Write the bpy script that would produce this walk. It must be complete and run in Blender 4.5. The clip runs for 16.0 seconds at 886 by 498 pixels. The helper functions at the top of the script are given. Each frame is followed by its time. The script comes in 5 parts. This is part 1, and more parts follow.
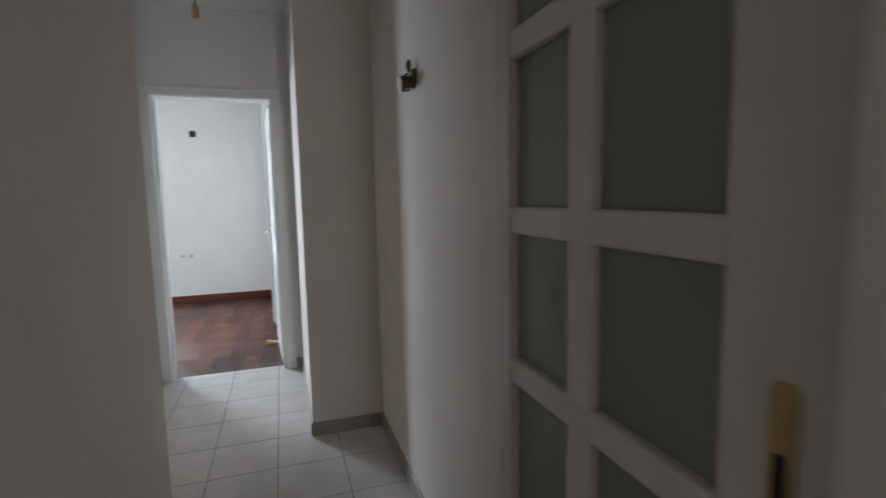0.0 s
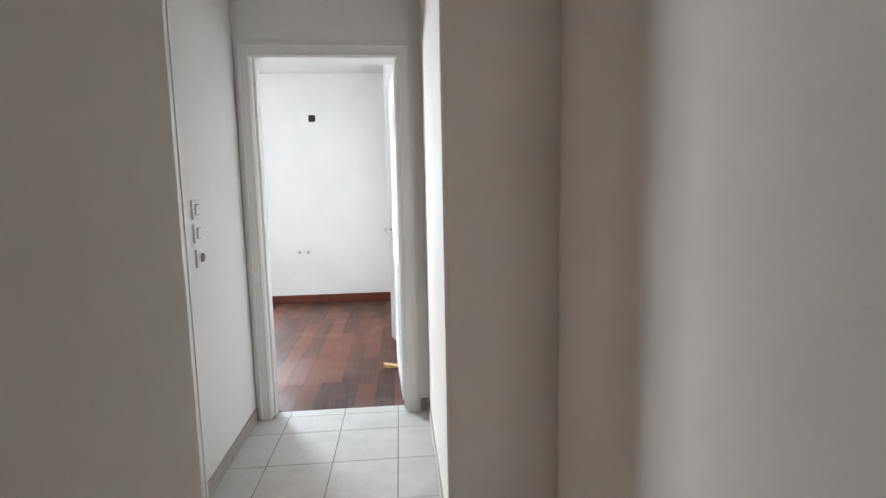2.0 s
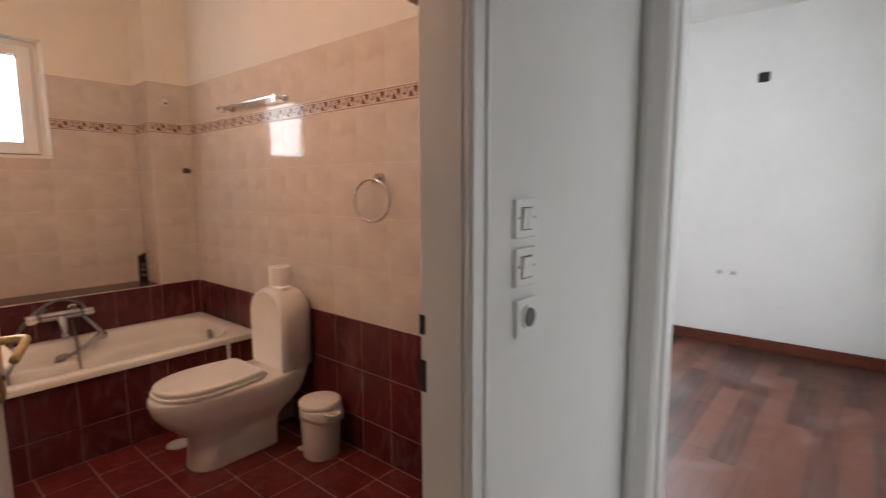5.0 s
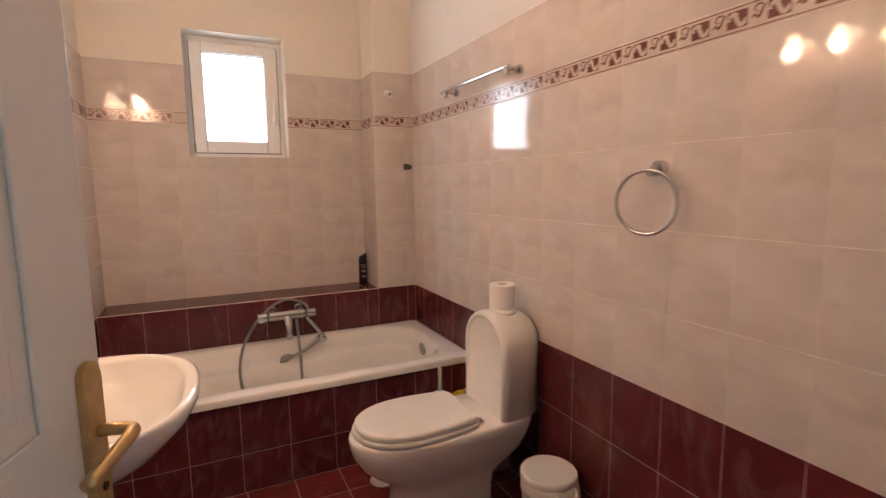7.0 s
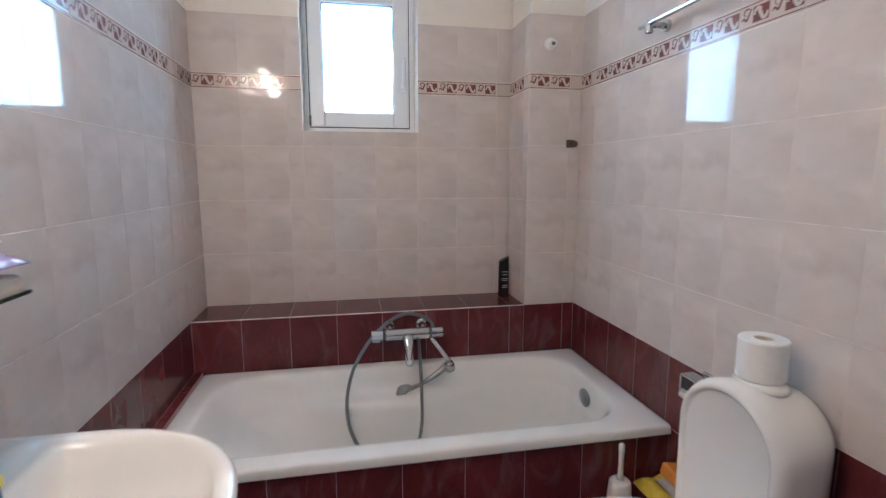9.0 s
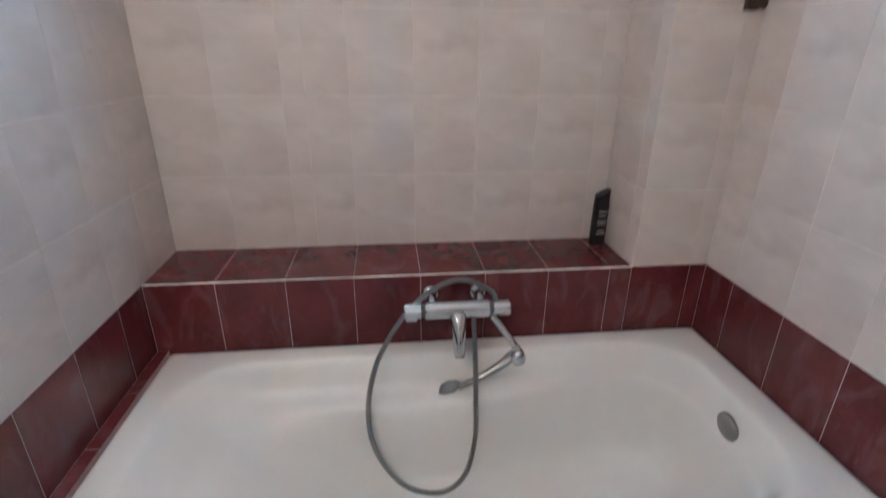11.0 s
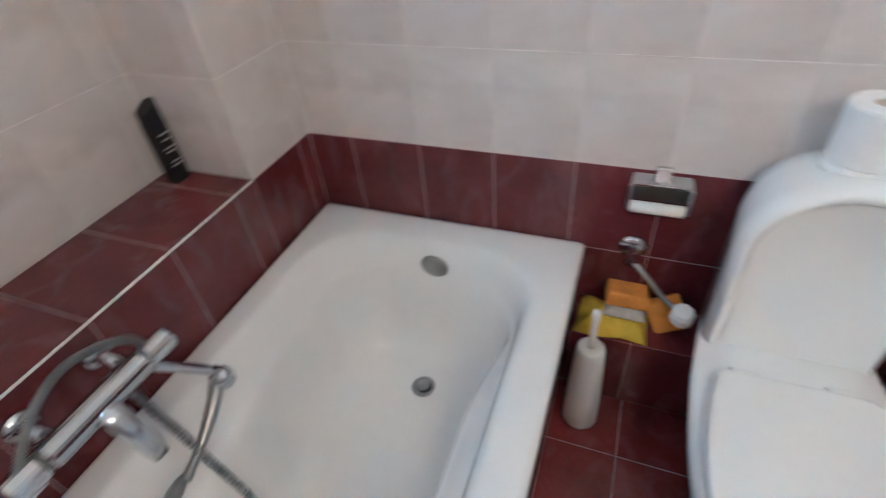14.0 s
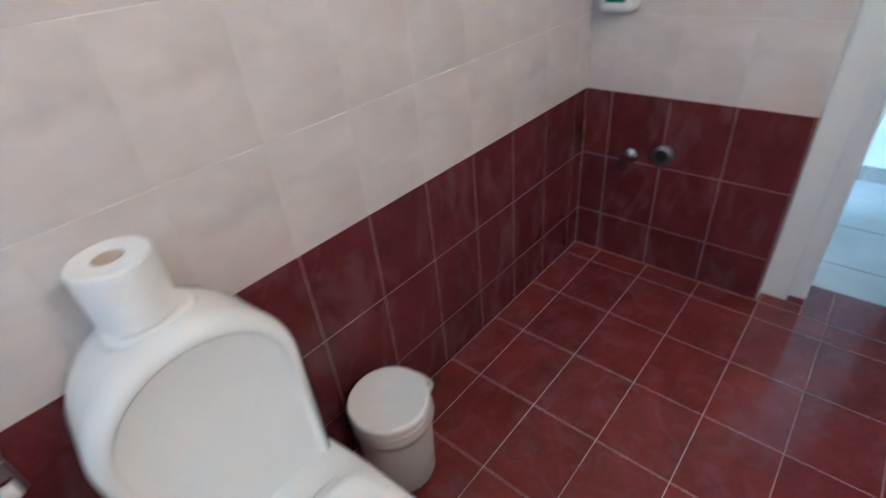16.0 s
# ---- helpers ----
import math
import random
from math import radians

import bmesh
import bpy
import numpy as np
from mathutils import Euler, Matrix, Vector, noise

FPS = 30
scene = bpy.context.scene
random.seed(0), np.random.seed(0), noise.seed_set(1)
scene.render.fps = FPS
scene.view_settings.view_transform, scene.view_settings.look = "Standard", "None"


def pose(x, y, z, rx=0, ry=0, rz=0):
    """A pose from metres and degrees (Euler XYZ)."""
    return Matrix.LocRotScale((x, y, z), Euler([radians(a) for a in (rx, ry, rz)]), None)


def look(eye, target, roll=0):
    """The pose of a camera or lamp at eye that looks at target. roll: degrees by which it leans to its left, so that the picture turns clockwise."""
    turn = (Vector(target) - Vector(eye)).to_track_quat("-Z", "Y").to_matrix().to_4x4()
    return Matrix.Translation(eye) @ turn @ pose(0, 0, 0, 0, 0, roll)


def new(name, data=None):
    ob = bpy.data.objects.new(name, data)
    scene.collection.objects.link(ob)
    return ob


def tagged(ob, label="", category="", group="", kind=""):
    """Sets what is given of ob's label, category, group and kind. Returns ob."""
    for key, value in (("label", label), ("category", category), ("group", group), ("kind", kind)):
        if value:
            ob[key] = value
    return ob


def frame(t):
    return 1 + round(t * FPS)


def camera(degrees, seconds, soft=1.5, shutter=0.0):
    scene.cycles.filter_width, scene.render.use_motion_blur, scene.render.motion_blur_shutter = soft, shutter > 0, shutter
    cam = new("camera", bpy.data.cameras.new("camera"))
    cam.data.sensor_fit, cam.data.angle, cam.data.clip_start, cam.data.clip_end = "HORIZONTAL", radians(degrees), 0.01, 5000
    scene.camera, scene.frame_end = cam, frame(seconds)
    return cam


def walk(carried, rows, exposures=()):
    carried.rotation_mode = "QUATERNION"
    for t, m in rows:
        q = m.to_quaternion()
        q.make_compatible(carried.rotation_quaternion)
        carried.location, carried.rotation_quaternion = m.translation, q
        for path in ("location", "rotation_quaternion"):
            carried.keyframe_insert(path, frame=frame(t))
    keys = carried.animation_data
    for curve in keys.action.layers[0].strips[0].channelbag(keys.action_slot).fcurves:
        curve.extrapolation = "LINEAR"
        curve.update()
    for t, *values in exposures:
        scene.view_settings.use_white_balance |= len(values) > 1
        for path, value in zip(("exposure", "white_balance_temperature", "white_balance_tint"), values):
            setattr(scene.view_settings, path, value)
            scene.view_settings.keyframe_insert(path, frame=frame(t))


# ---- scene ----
cam = camera(84.0, 16.0, soft=1.3, shutter=0.5)
PATH = [
    (0, (0.406, -0.267, 1.32), (1.022, 1.624, 1.102), -1.2),
    (0.5, (0.413, 0.01, 1.31), (0.818, 1.954, 1.076), -0.9),
    (1, (0.385, 0.259, 1.316), (0.77, 2.207, 1.082), -0.8),
    (1.5, (0.381, 0.545, 1.317), (0.674, 2.508, 1.072), -1.1),
    (2, (0.366, 0.829, 1.319), (0.537, 2.806, 1.077), -1.1),
    (2.5, (0.324, 1.125, 1.339), (0.429, 3.11, 1.111), -0.6),
    (3, (0.291, 1.339, 1.327), (0.251, 3.326, 1.102), -1.4),
    (3.5, (0.277, 1.575, 1.329), (-0.139, 3.519, 1.109), -1.6),
    (4, (0.222, 1.788, 1.313), (-0.487, 3.643, 1.077), -1.3),
    (4.5, (0.128, 1.993, 1.319), (-0.845, 3.725, 1.082), 0.1),
    (5, (0.022, 2.135, 1.315), (-1.257, 3.653, 1.067), -0.2),
    (7.5, (-0.755, 2.467, 1.313), (-2.606, 3.174, 1.043), -1.0),
    (8, (-0.926, 2.477, 1.302), (-2.835, 3.003, 1.021), -1.4),
    (8.5, (-1.126, 2.526, 1.283), (-3.065, 2.936, 1.012), -0.5),
    (10.8, (-2.092, 2.644, 1.326), (-3.988, 2.864, 0.729), 0.7),
    (11, (-2.162, 2.637, 1.318), (-4.0, 2.848, 0.56), 0.6),
    (11.5, (-2.325, 2.627, 1.292), (-4.083, 2.871, 0.37), 0.5),
    (12, (-2.505, 2.622, 1.293), (-4.156, 2.987, 0.224), -0.4),
    (12.5, (-2.625, 2.599, 1.285), (-4.118, 3.133, 0.065), 0.0),
    (13, (-2.738, 2.55, 1.286), (-4.015, 3.422, 0.016), -0.8),
    (13.5, (-2.769, 2.565, 1.287), (-3.694, 3.79, 0.005), -2.1),
    (14, (-2.68, 2.616, 1.286), (-3.306, 4.012, -0.002), -6.0),
    (14.5, (-2.634, 2.65, 1.267), (-2.702, 4.2, 0.005), -8.2),
    (15, (-2.552, 2.695, 1.257), (-2.205, 4.2, -0.014), -8.0),
    (15.5, (-2.463, 2.766, 1.249), (-1.671, 4.115, 0.003), -7.8),
    (16, (-2.396, 2.833, 1.241), (-1.204, 3.984, 0.123), -6.1),
]
EXPOSURES = [
    (0.0, 0.1, 6050, 9),
    (0.5, 0.5, 6100, 9),
    (1.0, 0.65, 6300, 10),
    (2.5, 0.8, 6350, 11),
    (3.5, 0.45, 6200, 10),
    (4.5, 0.2, 6400, 11),
    (5.2, 0.2, 6500, 13),
    (7.5, 0.62, 5300, 4),
    (8.0, 0.65, 4550, -1),
    (8.5, 0.65, 4200, -6),
    (11.0, 0.80, 4050, -10),
    (12.5, 1.02, 4030, -11),
    (14.0, 1.0, 3980, -12),
    (16.0, 1.0, 4000, -12),
]
walk(cam, [(t, look(eye, target, roll)) for t, eye, target, roll in PATH], EXPOSURES)

# ---------------------------------------------------------------- world and light
world = bpy.data.worlds.new("sky")
scene.world = world
world.use_nodes = True
wn = world.node_tree
sky = wn.nodes.new("ShaderNodeTexSky")
sky.sky_type = "NISHITA"
sky.sun_disc = False
sky.sun_elevation, sky.sun_rotation = radians(48), radians(100)
wn.nodes["Background"].inputs[1].default_value = 0.12
wn.links.new(sky.outputs[0], wn.nodes["Background"].inputs[0])

BULB_WATTS = 6.2
BATH_WINDOW_WATTS = 3.2
BEDROOM_WATTS = 84.0
ENTRY_FILL_WATTS = 10.0


def area_lamp(name, eye, target, w, h, watts, colour):
    data = bpy.data.lights.new(name, "AREA")
    data.shape, data.size, data.size_y, data.energy, data.color = "RECTANGLE", w, h, watts, colour
    ob = new(name, data)
    ob.matrix_world = look(eye, target)
    return ob


DAY = (0.86, 0.94, 1.0)
sun = bpy.data.lights.new("sun", "SUN")
sun.energy, sun.angle, sun.color = 2.5, radians(0.5), (1.0, 0.95, 0.88)
new("sun", sun).matrix_world = look((4, -6, 12), (0, 0, 0))
area_lamp("bathroom_daylight", (-3.985, 2.655, 1.85), (-3, 2.655, 1.75), 0.36, 0.54, BATH_WINDOW_WATTS, (0.9, 0.96, 1.0))
area_lamp("bedroom_daylight", (-2.1, 6.794, 1.5), (-1.2, 5.0, 0.95), 0.8, 1.25, BEDROOM_WATTS, DAY).data.spread = radians(120)
# added fill from behind the path's start, with no known source there
area_lamp("entry_fill", (0.80, -2.45, 1.2), (0.70, 0.0, 1.2), 0.18, 1.7, ENTRY_FILL_WATTS, (1.0, 0.95, 0.90))

# ---------------------------------------------------------------- materials


def material(name, colour, rough=0.5, metal=0.0, vary=0.0, scale=8.0, bump=0.0, bscale=60.0, coat=0.0, spec=0.5, per_object=0.0, alpha=None, trans=0.0, ior=1.45):
    """A principled material: colour clouded at two sizes, fine relief, and a small change of tone from object to object."""
    m = bpy.data.materials.new(name)
    m.use_nodes = True
    nt = m.node_tree
    p = nt.nodes["Principled BSDF"]
    p.inputs["Roughness"].default_value, p.inputs["Metallic"].default_value = rough, metal
    p.inputs["Coat Weight"].default_value, p.inputs["Specular IOR Level"].default_value = coat, spec
    p.inputs["Coat Roughness"].default_value = 0.06
    p.inputs["Transmission Weight"].default_value, p.inputs["IOR"].default_value = trans, ior
    p.inputs["Base Color"].default_value = (*colour, 1)
    geo = nt.nodes.new("ShaderNodeNewGeometry")
    if vary or per_object:
        big, small = nt.nodes.new("ShaderNodeTexNoise"), nt.nodes.new("ShaderNodeTexNoise")
        big.inputs["Scale"].default_value, small.inputs["Scale"].default_value = scale, scale * 7
        big.inputs["Detail"].default_value = 4
        for n in (big, small):
            nt.links.new(geo.outputs["Position"], n.inputs["Vector"])
        add = nt.nodes.new("ShaderNodeMath")
        add.operation = "MULTIPLY_ADD"
        add.inputs[1].default_value = 0.4
        nt.links.new(small.outputs["Fac"], add.inputs[0])
        nt.links.new(big.outputs["Fac"], add.inputs[2])
        info = nt.nodes.new("ShaderNodeObjectInfo")
        add2 = nt.nodes.new("ShaderNodeMath")
        add2.operation = "MULTIPLY_ADD"
        add2.inputs[1].default_value = per_object
        nt.links.new(info.outputs["Random"], add2.inputs[0])
        nt.links.new(add.outputs[0], add2.inputs[2])
        ramp = nt.nodes.new("ShaderNodeValToRGB")
        ramp.color_ramp.elements[0].position, ramp.color_ramp.elements[1].position = 0.45, 0.95 + per_object
        lo, hi = [tuple(min(1, c * f) for c in colour) for f in (1 - vary, 1 + vary)]
        ramp.color_ramp.elements[0].color, ramp.color_ramp.elements[1].color = (*lo, 1), (*hi, 1)
        nt.links.new(add2.outputs[0], ramp.inputs[0])
        nt.links.new(ramp.outputs[0], p.inputs["Base Color"])
    if bump:
        n, b = nt.nodes.new("ShaderNodeTexNoise"), nt.nodes.new("ShaderNodeBump")
        n.inputs["Scale"].default_value, n.inputs["Detail"].default_value = bscale, 3
        b.inputs["Strength"].default_value, b.inputs["Distance"].default_value = bump, 0.004
        nt.links.new(geo.outputs["Position"], n.inputs["Vector"])
        nt.links.new(n.outputs["Fac"], b.inputs["Height"])
        nt.links.new(b.outputs["Normal"], p.inputs["Normal"])
    return m


def marbled_tile():
    """Cream glazed tile with soft cloudy marbling and a few darker smudges."""
    m = bpy.data.materials.new("cream_glazed_tile")
    m.use_nodes = True
    nt = m.node_tree
    p = nt.nodes["Principled BSDF"]
    p.inputs["Roughness"].default_value = 0.055
    p.inputs["Specular IOR Level"].default_value = 0.5
    tc, info = nt.nodes.new("ShaderNodeTexCoord"), nt.nodes.new("ShaderNodeObjectInfo")
    shift = nt.nodes.new("ShaderNodeVectorMath")
    # three prints of the tile, which recur along the wall
    pick, whole = nt.nodes.new("ShaderNodeMath"), nt.nodes.new("ShaderNodeMath")
    pick.operation, whole.operation = "MULTIPLY", "FLOOR"
    pick.inputs[1].default_value = 3.0
    nt.links.new(info.outputs["Random"], pick.inputs[0])
    nt.links.new(pick.outputs[0], whole.inputs[0])
    wide = nt.nodes.new("ShaderNodeVectorMath")
    wide.operation = "MULTIPLY"
    wide.inputs[1].default_value = (0.75, 1.25, 1.0)
    nt.links.new(tc.outputs["Object"], wide.inputs[0])
    shift.operation = "MULTIPLY_ADD"
    nt.links.new(whole.outputs[0], shift.inputs[0])
    shift.inputs[1].default_value = (0.07, 0.05, 0.3)
    nt.links.new(wide.outputs[0], shift.inputs[2])
    cloud, smudge = nt.nodes.new("ShaderNodeTexNoise"), nt.nodes.new("ShaderNodeTexNoise")
    cloud.inputs["Scale"].default_value, cloud.inputs["Detail"].default_value, cloud.inputs["Distortion"].default_value = 7, 4, 0.3
    smudge.inputs["Scale"].default_value, smudge.inputs["Detail"].default_value = 9, 4
    nt.links.new(shift.outputs[0], cloud.inputs["Vector"])
    nt.links.new(shift.outputs[0], smudge.inputs["Vector"])
    r1, r2 = nt.nodes.new("ShaderNodeValToRGB"), nt.nodes.new("ShaderNodeValToRGB")
    r1.color_ramp.elements[0].position, r1.color_ramp.elements[1].position = 0.3, 0.7
    r1.color_ramp.elements[0].color, r1.color_ramp.elements[1].color = (0.588, 0.532, 0.493, 1), (0.710, 0.652, 0.614, 1)
    r2.color_ramp.elements[0].position, r2.color_ramp.elements[1].position = 0.54, 0.76
    r2.color_ramp.elements[0].color, r2.color_ramp.elements[1].color = (1, 1, 1, 1), (0.87, 0.86, 0.86, 1)
    mix = nt.nodes.new("ShaderNodeMix")
    mix.data_type, mix.blend_type = "RGBA", "MULTIPLY"
    mix.inputs[0].default_value = 1.0
    nt.links.new(cloud.outputs["Fac"], r1.inputs[0])
    nt.links.new(smudge.outputs["Fac"], r2.inputs[0])
    nt.links.new(r1.outputs[0], mix.inputs[6])
    nt.links.new(r2.outputs[0], mix.inputs[7])
    nt.links.new(mix.outputs[2], p.inputs["Base Color"])
    b = nt.nodes.new("ShaderNodeBump")
    b.inputs["Strength"].default_value, b.inputs["Distance"].default_value = 0.05, 0.003
    nt.links.new(cloud.outputs["Fac"], b.inputs["Height"])
    nt.links.new(b.outputs["Normal"], p.inputs["Normal"])
    return m


def dusty_parquet():
    """Red-brown varnished boards, each of its own tone, with streaked grain and pale dust."""
    m = bpy.data.materials.new("parquet")
    m.use_nodes = True
    nt = m.node_tree
    p = nt.nodes["Principled BSDF"]
    geo, info = nt.nodes.new("ShaderNodeNewGeometry"), nt.nodes.new("ShaderNodeObjectInfo")
    sc = nt.nodes.new("ShaderNodeVectorMath")
    sc.operation = "MULTIPLY"
    sc.inputs[1].default_value = (40, 2.2, 1)
    nt.links.new(geo.outputs["Position"], sc.inputs[0])
    grain, dust = nt.nodes.new("ShaderNodeTexNoise"), nt.nodes.new("ShaderNodeTexNoise")
    grain.inputs["Scale"].default_value, grain.inputs["Detail"].default_value = 1.0, 5
    dust.inputs["Scale"].default_value, dust.inputs["Detail"].default_value, dust.inputs["Distortion"].default_value = 2.2, 6, 1.0
    nt.links.new(sc.outputs[0], grain.inputs["Vector"])
    nt.links.new(geo.outputs["Position"], dust.inputs["Vector"])
    add = nt.nodes.new("ShaderNodeMath")
    add.operation = "MULTIPLY_ADD"
    add.inputs[1].default_value = 0.75
    nt.links.new(info.outputs["Random"], add.inputs[0])
    nt.links.new(grain.outputs["Fac"], add.inputs[2])
    ramp = nt.nodes.new("ShaderNodeValToRGB")
    ramp.color_ramp.elements[0].position, ramp.color_ramp.elements[1].position = 0.35, 1.2
    ramp.color_ramp.elements[0].color, ramp.color_ramp.elements[1].color = (0.014, 0.006, 0.005, 1), (0.105, 0.036, 0.021, 1)
    nt.links.new(add.outputs[0], ramp.inputs[0])
    dr = nt.nodes.new("ShaderNodeValToRGB")
    dr.color_ramp.elements[0].position, dr.color_ramp.elements[1].position = 0.52, 0.78
    dr.color_ramp.elements[0].color, dr.color_ramp.elements[1].color = (0.02, 0.02, 0.02, 1), (0.24, 0.24, 0.24, 1)
    nt.links.new(dust.outputs["Fac"], dr.inputs[0])
    mix = nt.nodes.new("ShaderNodeMix")
    mix.data_type = "RGBA"
    mix.inputs[7].default_value = (0.27, 0.235, 0.24, 1)
    nt.links.new(dr.outputs[0], mix.inputs[0])
    nt.links.new(ramp.outputs[0], mix.inputs[6])
    nt.links.new(mix.outputs[2], p.inputs["Base Color"])
    rr = nt.nodes.new("ShaderNodeMapRange")
    rr.inputs[1].default_value, rr.inputs[2].default_value, rr.inputs[3].default_value, rr.inputs[4].default_value = 0.35, 0.75, 0.36, 0.60
    nt.links.new(dust.outputs["Fac"], rr.inputs[0])
    nt.links.new(rr.outputs[0], p.inputs["Roughness"])
    p.inputs["Specular IOR Level"].default_value = 0.16
    return m


def clear_glass(name, tint, rough):
    m = bpy.data.materials.new(name)
    m.use_nodes = True
    p = m.node_tree.nodes["Principled BSDF"]
    p.inputs["Base Color"].default_value, p.inputs["Roughness"].default_value = (*tint, 1), rough
    p.inputs["Transmission Weight"].default_value = 1.0
    return m


def glowing(name, colour, strength):
    m = bpy.data.materials.new(name)
    m.use_nodes = True
    p = m.node_tree.nodes["Principled BSDF"]
    p.inputs["Base Color"].default_value = (*colour, 1)
    p.inputs["Emission Color"].default_value, p.inputs["Emission Strength"].default_value = (*colour, 1), strength
    return m


def limescale(m, amount):
    """Pale dried water marks, drawn out downwards, over the colour that a material has."""
    nt = m.node_tree
    p = nt.nodes["Principled BSDF"]
    under = p.inputs["Base Color"].links[0].from_socket
    geo, long = nt.nodes.new("ShaderNodeNewGeometry"), nt.nodes.new("ShaderNodeVectorMath")
    long.operation = "MULTIPLY"
    long.inputs[1].default_value = (9, 9, 4)
    nt.links.new(geo.outputs["Position"], long.inputs[0])
    n, ramp, mix = nt.nodes.new("ShaderNodeTexNoise"), nt.nodes.new("ShaderNodeValToRGB"), nt.nodes.new("ShaderNodeMix")
    n.inputs["Scale"].default_value, n.inputs["Detail"].default_value, n.inputs["Distortion"].default_value = 1.3, 6, 1.2
    ramp.color_ramp.elements[0].position, ramp.color_ramp.elements[1].position = 0.5, 0.76
    ramp.color_ramp.elements[0].color, ramp.color_ramp.elements[1].color = (0, 0, 0, 1), (amount, amount, amount, 1)
    mix.data_type = "RGBA"
    mix.inputs[7].default_value = (0.40, 0.31, 0.31, 1)
    nt.links.new(long.outputs[0], n.inputs["Vector"])
    nt.links.new(n.outputs["Fac"], ramp.inputs[0])
    nt.links.new(ramp.outputs[0], mix.inputs[0])
    nt.links.new(under, mix.inputs[6])
    nt.links.new(mix.outputs[2], p.inputs["Base Color"])


PAINT = material("white_wall_paint", (0.79, 0.78, 0.76), 0.75, vary=0.03, scale=2.5, bump=0.12, bscale=140)
HALLPAINT = material("warm_white_wall_paint", (0.74, 0.69, 0.64), 0.8, vary=0.04, scale=2.0, bump=0.15, bscale=120)
BATHPAINT = material("bathroom_wall_paint", (0.82, 0.78, 0.70), 0.7, vary=0.03, scale=3, bump=0.1, bscale=120)
CEIL = material("ceiling_paint", (0.83, 0.83, 0.81), 0.85, vary=0.02, scale=3, bump=0.08, bscale=110)
CREAM = marbled_tile()
OXBLOOD = material("oxblood_glazed_tile", (0.098, 0.0195, 0.0235), 0.22, vary=0.24, scale=10, per_object=0.25)
REDFLOOR = material("red_floor_tile", (0.130, 0.024, 0.024), 0.13, vary=0.32, scale=9, bump=0.03, bscale=35, per_object=0.2)
limescale(OXBLOOD, 0.16)
limescale(REDFLOOR, 0.10)
GROUT = material("pale_grout", (0.74, 0.68, 0.63), 0.85, vary=0.25, scale=14, bump=0.1)
PINKGROUT = material("pink_grout", (0.42, 0.27, 0.255), 0.85, vary=0.25, scale=14, bump=0.1)
BORDERBASE = material("border_tile_glaze", (0.60, 0.52, 0.46), 0.14, vary=0.05, scale=20)
BORDERRED = material("border_pattern_brown", (0.16, 0.06, 0.05), 0.2, vary=0.2, scale=30)
HALLTILE = material("pale_grey_floor_tile", (0.56, 0.55, 0.53), 0.27, vary=0.10, scale=7, bump=0.03, bscale=40, per_object=0.15)
HALLGROUT = material("dark_grey_grout", (0.13, 0.12, 0.115), 0.9, vary=0.3, scale=20)
SKIRTTILE = material("grey_beige_skirting_tile", (0.33, 0.29, 0.26), 0.35, vary=0.1, scale=12)
WOOD = dusty_parquet()
WOODSKIRT = material("red_brown_wood", (0.13, 0.030, 0.015), 0.3, vary=0.3, scale=12)
GLOSSPAINT = material("white_gloss_paint", (0.80, 0.79, 0.77), 0.28, vary=0.03, scale=4, bump=0.05, bscale=70)
CERAMIC = material("white_ceramic", (0.84, 0.83, 0.80), 0.07, vary=0.015, scale=3, coat=0.3)
ENAMEL = material("white_bath_enamel", (0.83, 0.82, 0.79), 0.12, vary=0.02, scale=4, coat=0.2)
PLASTIC = material("white_plastic", (0.78, 0.77, 0.74), 0.32, vary=0.02, scale=10)
PVC = material("white_window_plastic", (0.84, 0.84, 0.83), 0.25, vary=0.015, scale=6)
CHROME = material("chrome", (0.60, 0.60, 0.61), 0.13, 1.0)
SOCKETGREY = material("grey_white_plastic", (0.52, 0.52, 0.52), 0.4)
SATIN = material("satin_steel", (0.34, 0.34, 0.335), 0.34, 1.0, vary=0.1, scale=30)
BRASS = material("worn_brass", (0.55, 0.40, 0.19), 0.32, 1.0, vary=0.2, scale=30)
BRONZE = material("dark_bronze", (0.10, 0.075, 0.055), 0.45, 0.8, vary=0.3, scale=60)
BLACK = material("black_plastic", (0.015, 0.015, 0.017), 0.25, vary=0.2, scale=40)
DARK = material("dark_hollow", (0.02, 0.018, 0.017), 0.8)
PAPER = material("toilet_paper", (0.86, 0.85, 0.83), 0.95, vary=0.03, scale=40, bump=0.3, bscale=200)
YELLOW = material("yellow_cloth", (0.62, 0.47, 0.03), 0.9, vary=0.2, scale=30, bump=0.5, bscale=160)
ORANGE = material("orange_sponge", (0.62, 0.25, 0.03), 0.95, vary=0.15, scale=40, bump=0.6, bscale=220)
GREYCLOTH = material("grey_cloth", (0.42, 0.39, 0.34), 0.95, vary=0.15, scale=40, bump=0.4, bscale=160)
GREEN = material("green_label", (0.01, 0.16, 0.07), 0.4, vary=0.1, scale=30)
PURPLE = material("lilac_plastic_wrap", (0.38, 0.32, 0.58), 0.25, vary=0.3, scale=25, bump=0.5, bscale=40, coat=0.5)
MINT = material("mint_towel", (0.42, 0.62, 0.58), 0.95, vary=0.1, scale=30, bump=0.4, bscale=200)
LINER = material("thin_white_bag", (0.74, 0.72, 0.69), 0.35, vary=0.06, scale=40, bump=0.3, bscale=90)
SAND = material("beige_towel", (0.62, 0.52, 0.42), 0.95, vary=0.1, scale=30, bump=0.4, bscale=200)
BLUE = material("blue_plastic", (0.02, 0.20, 0.42), 0.3, vary=0.1, scale=30)
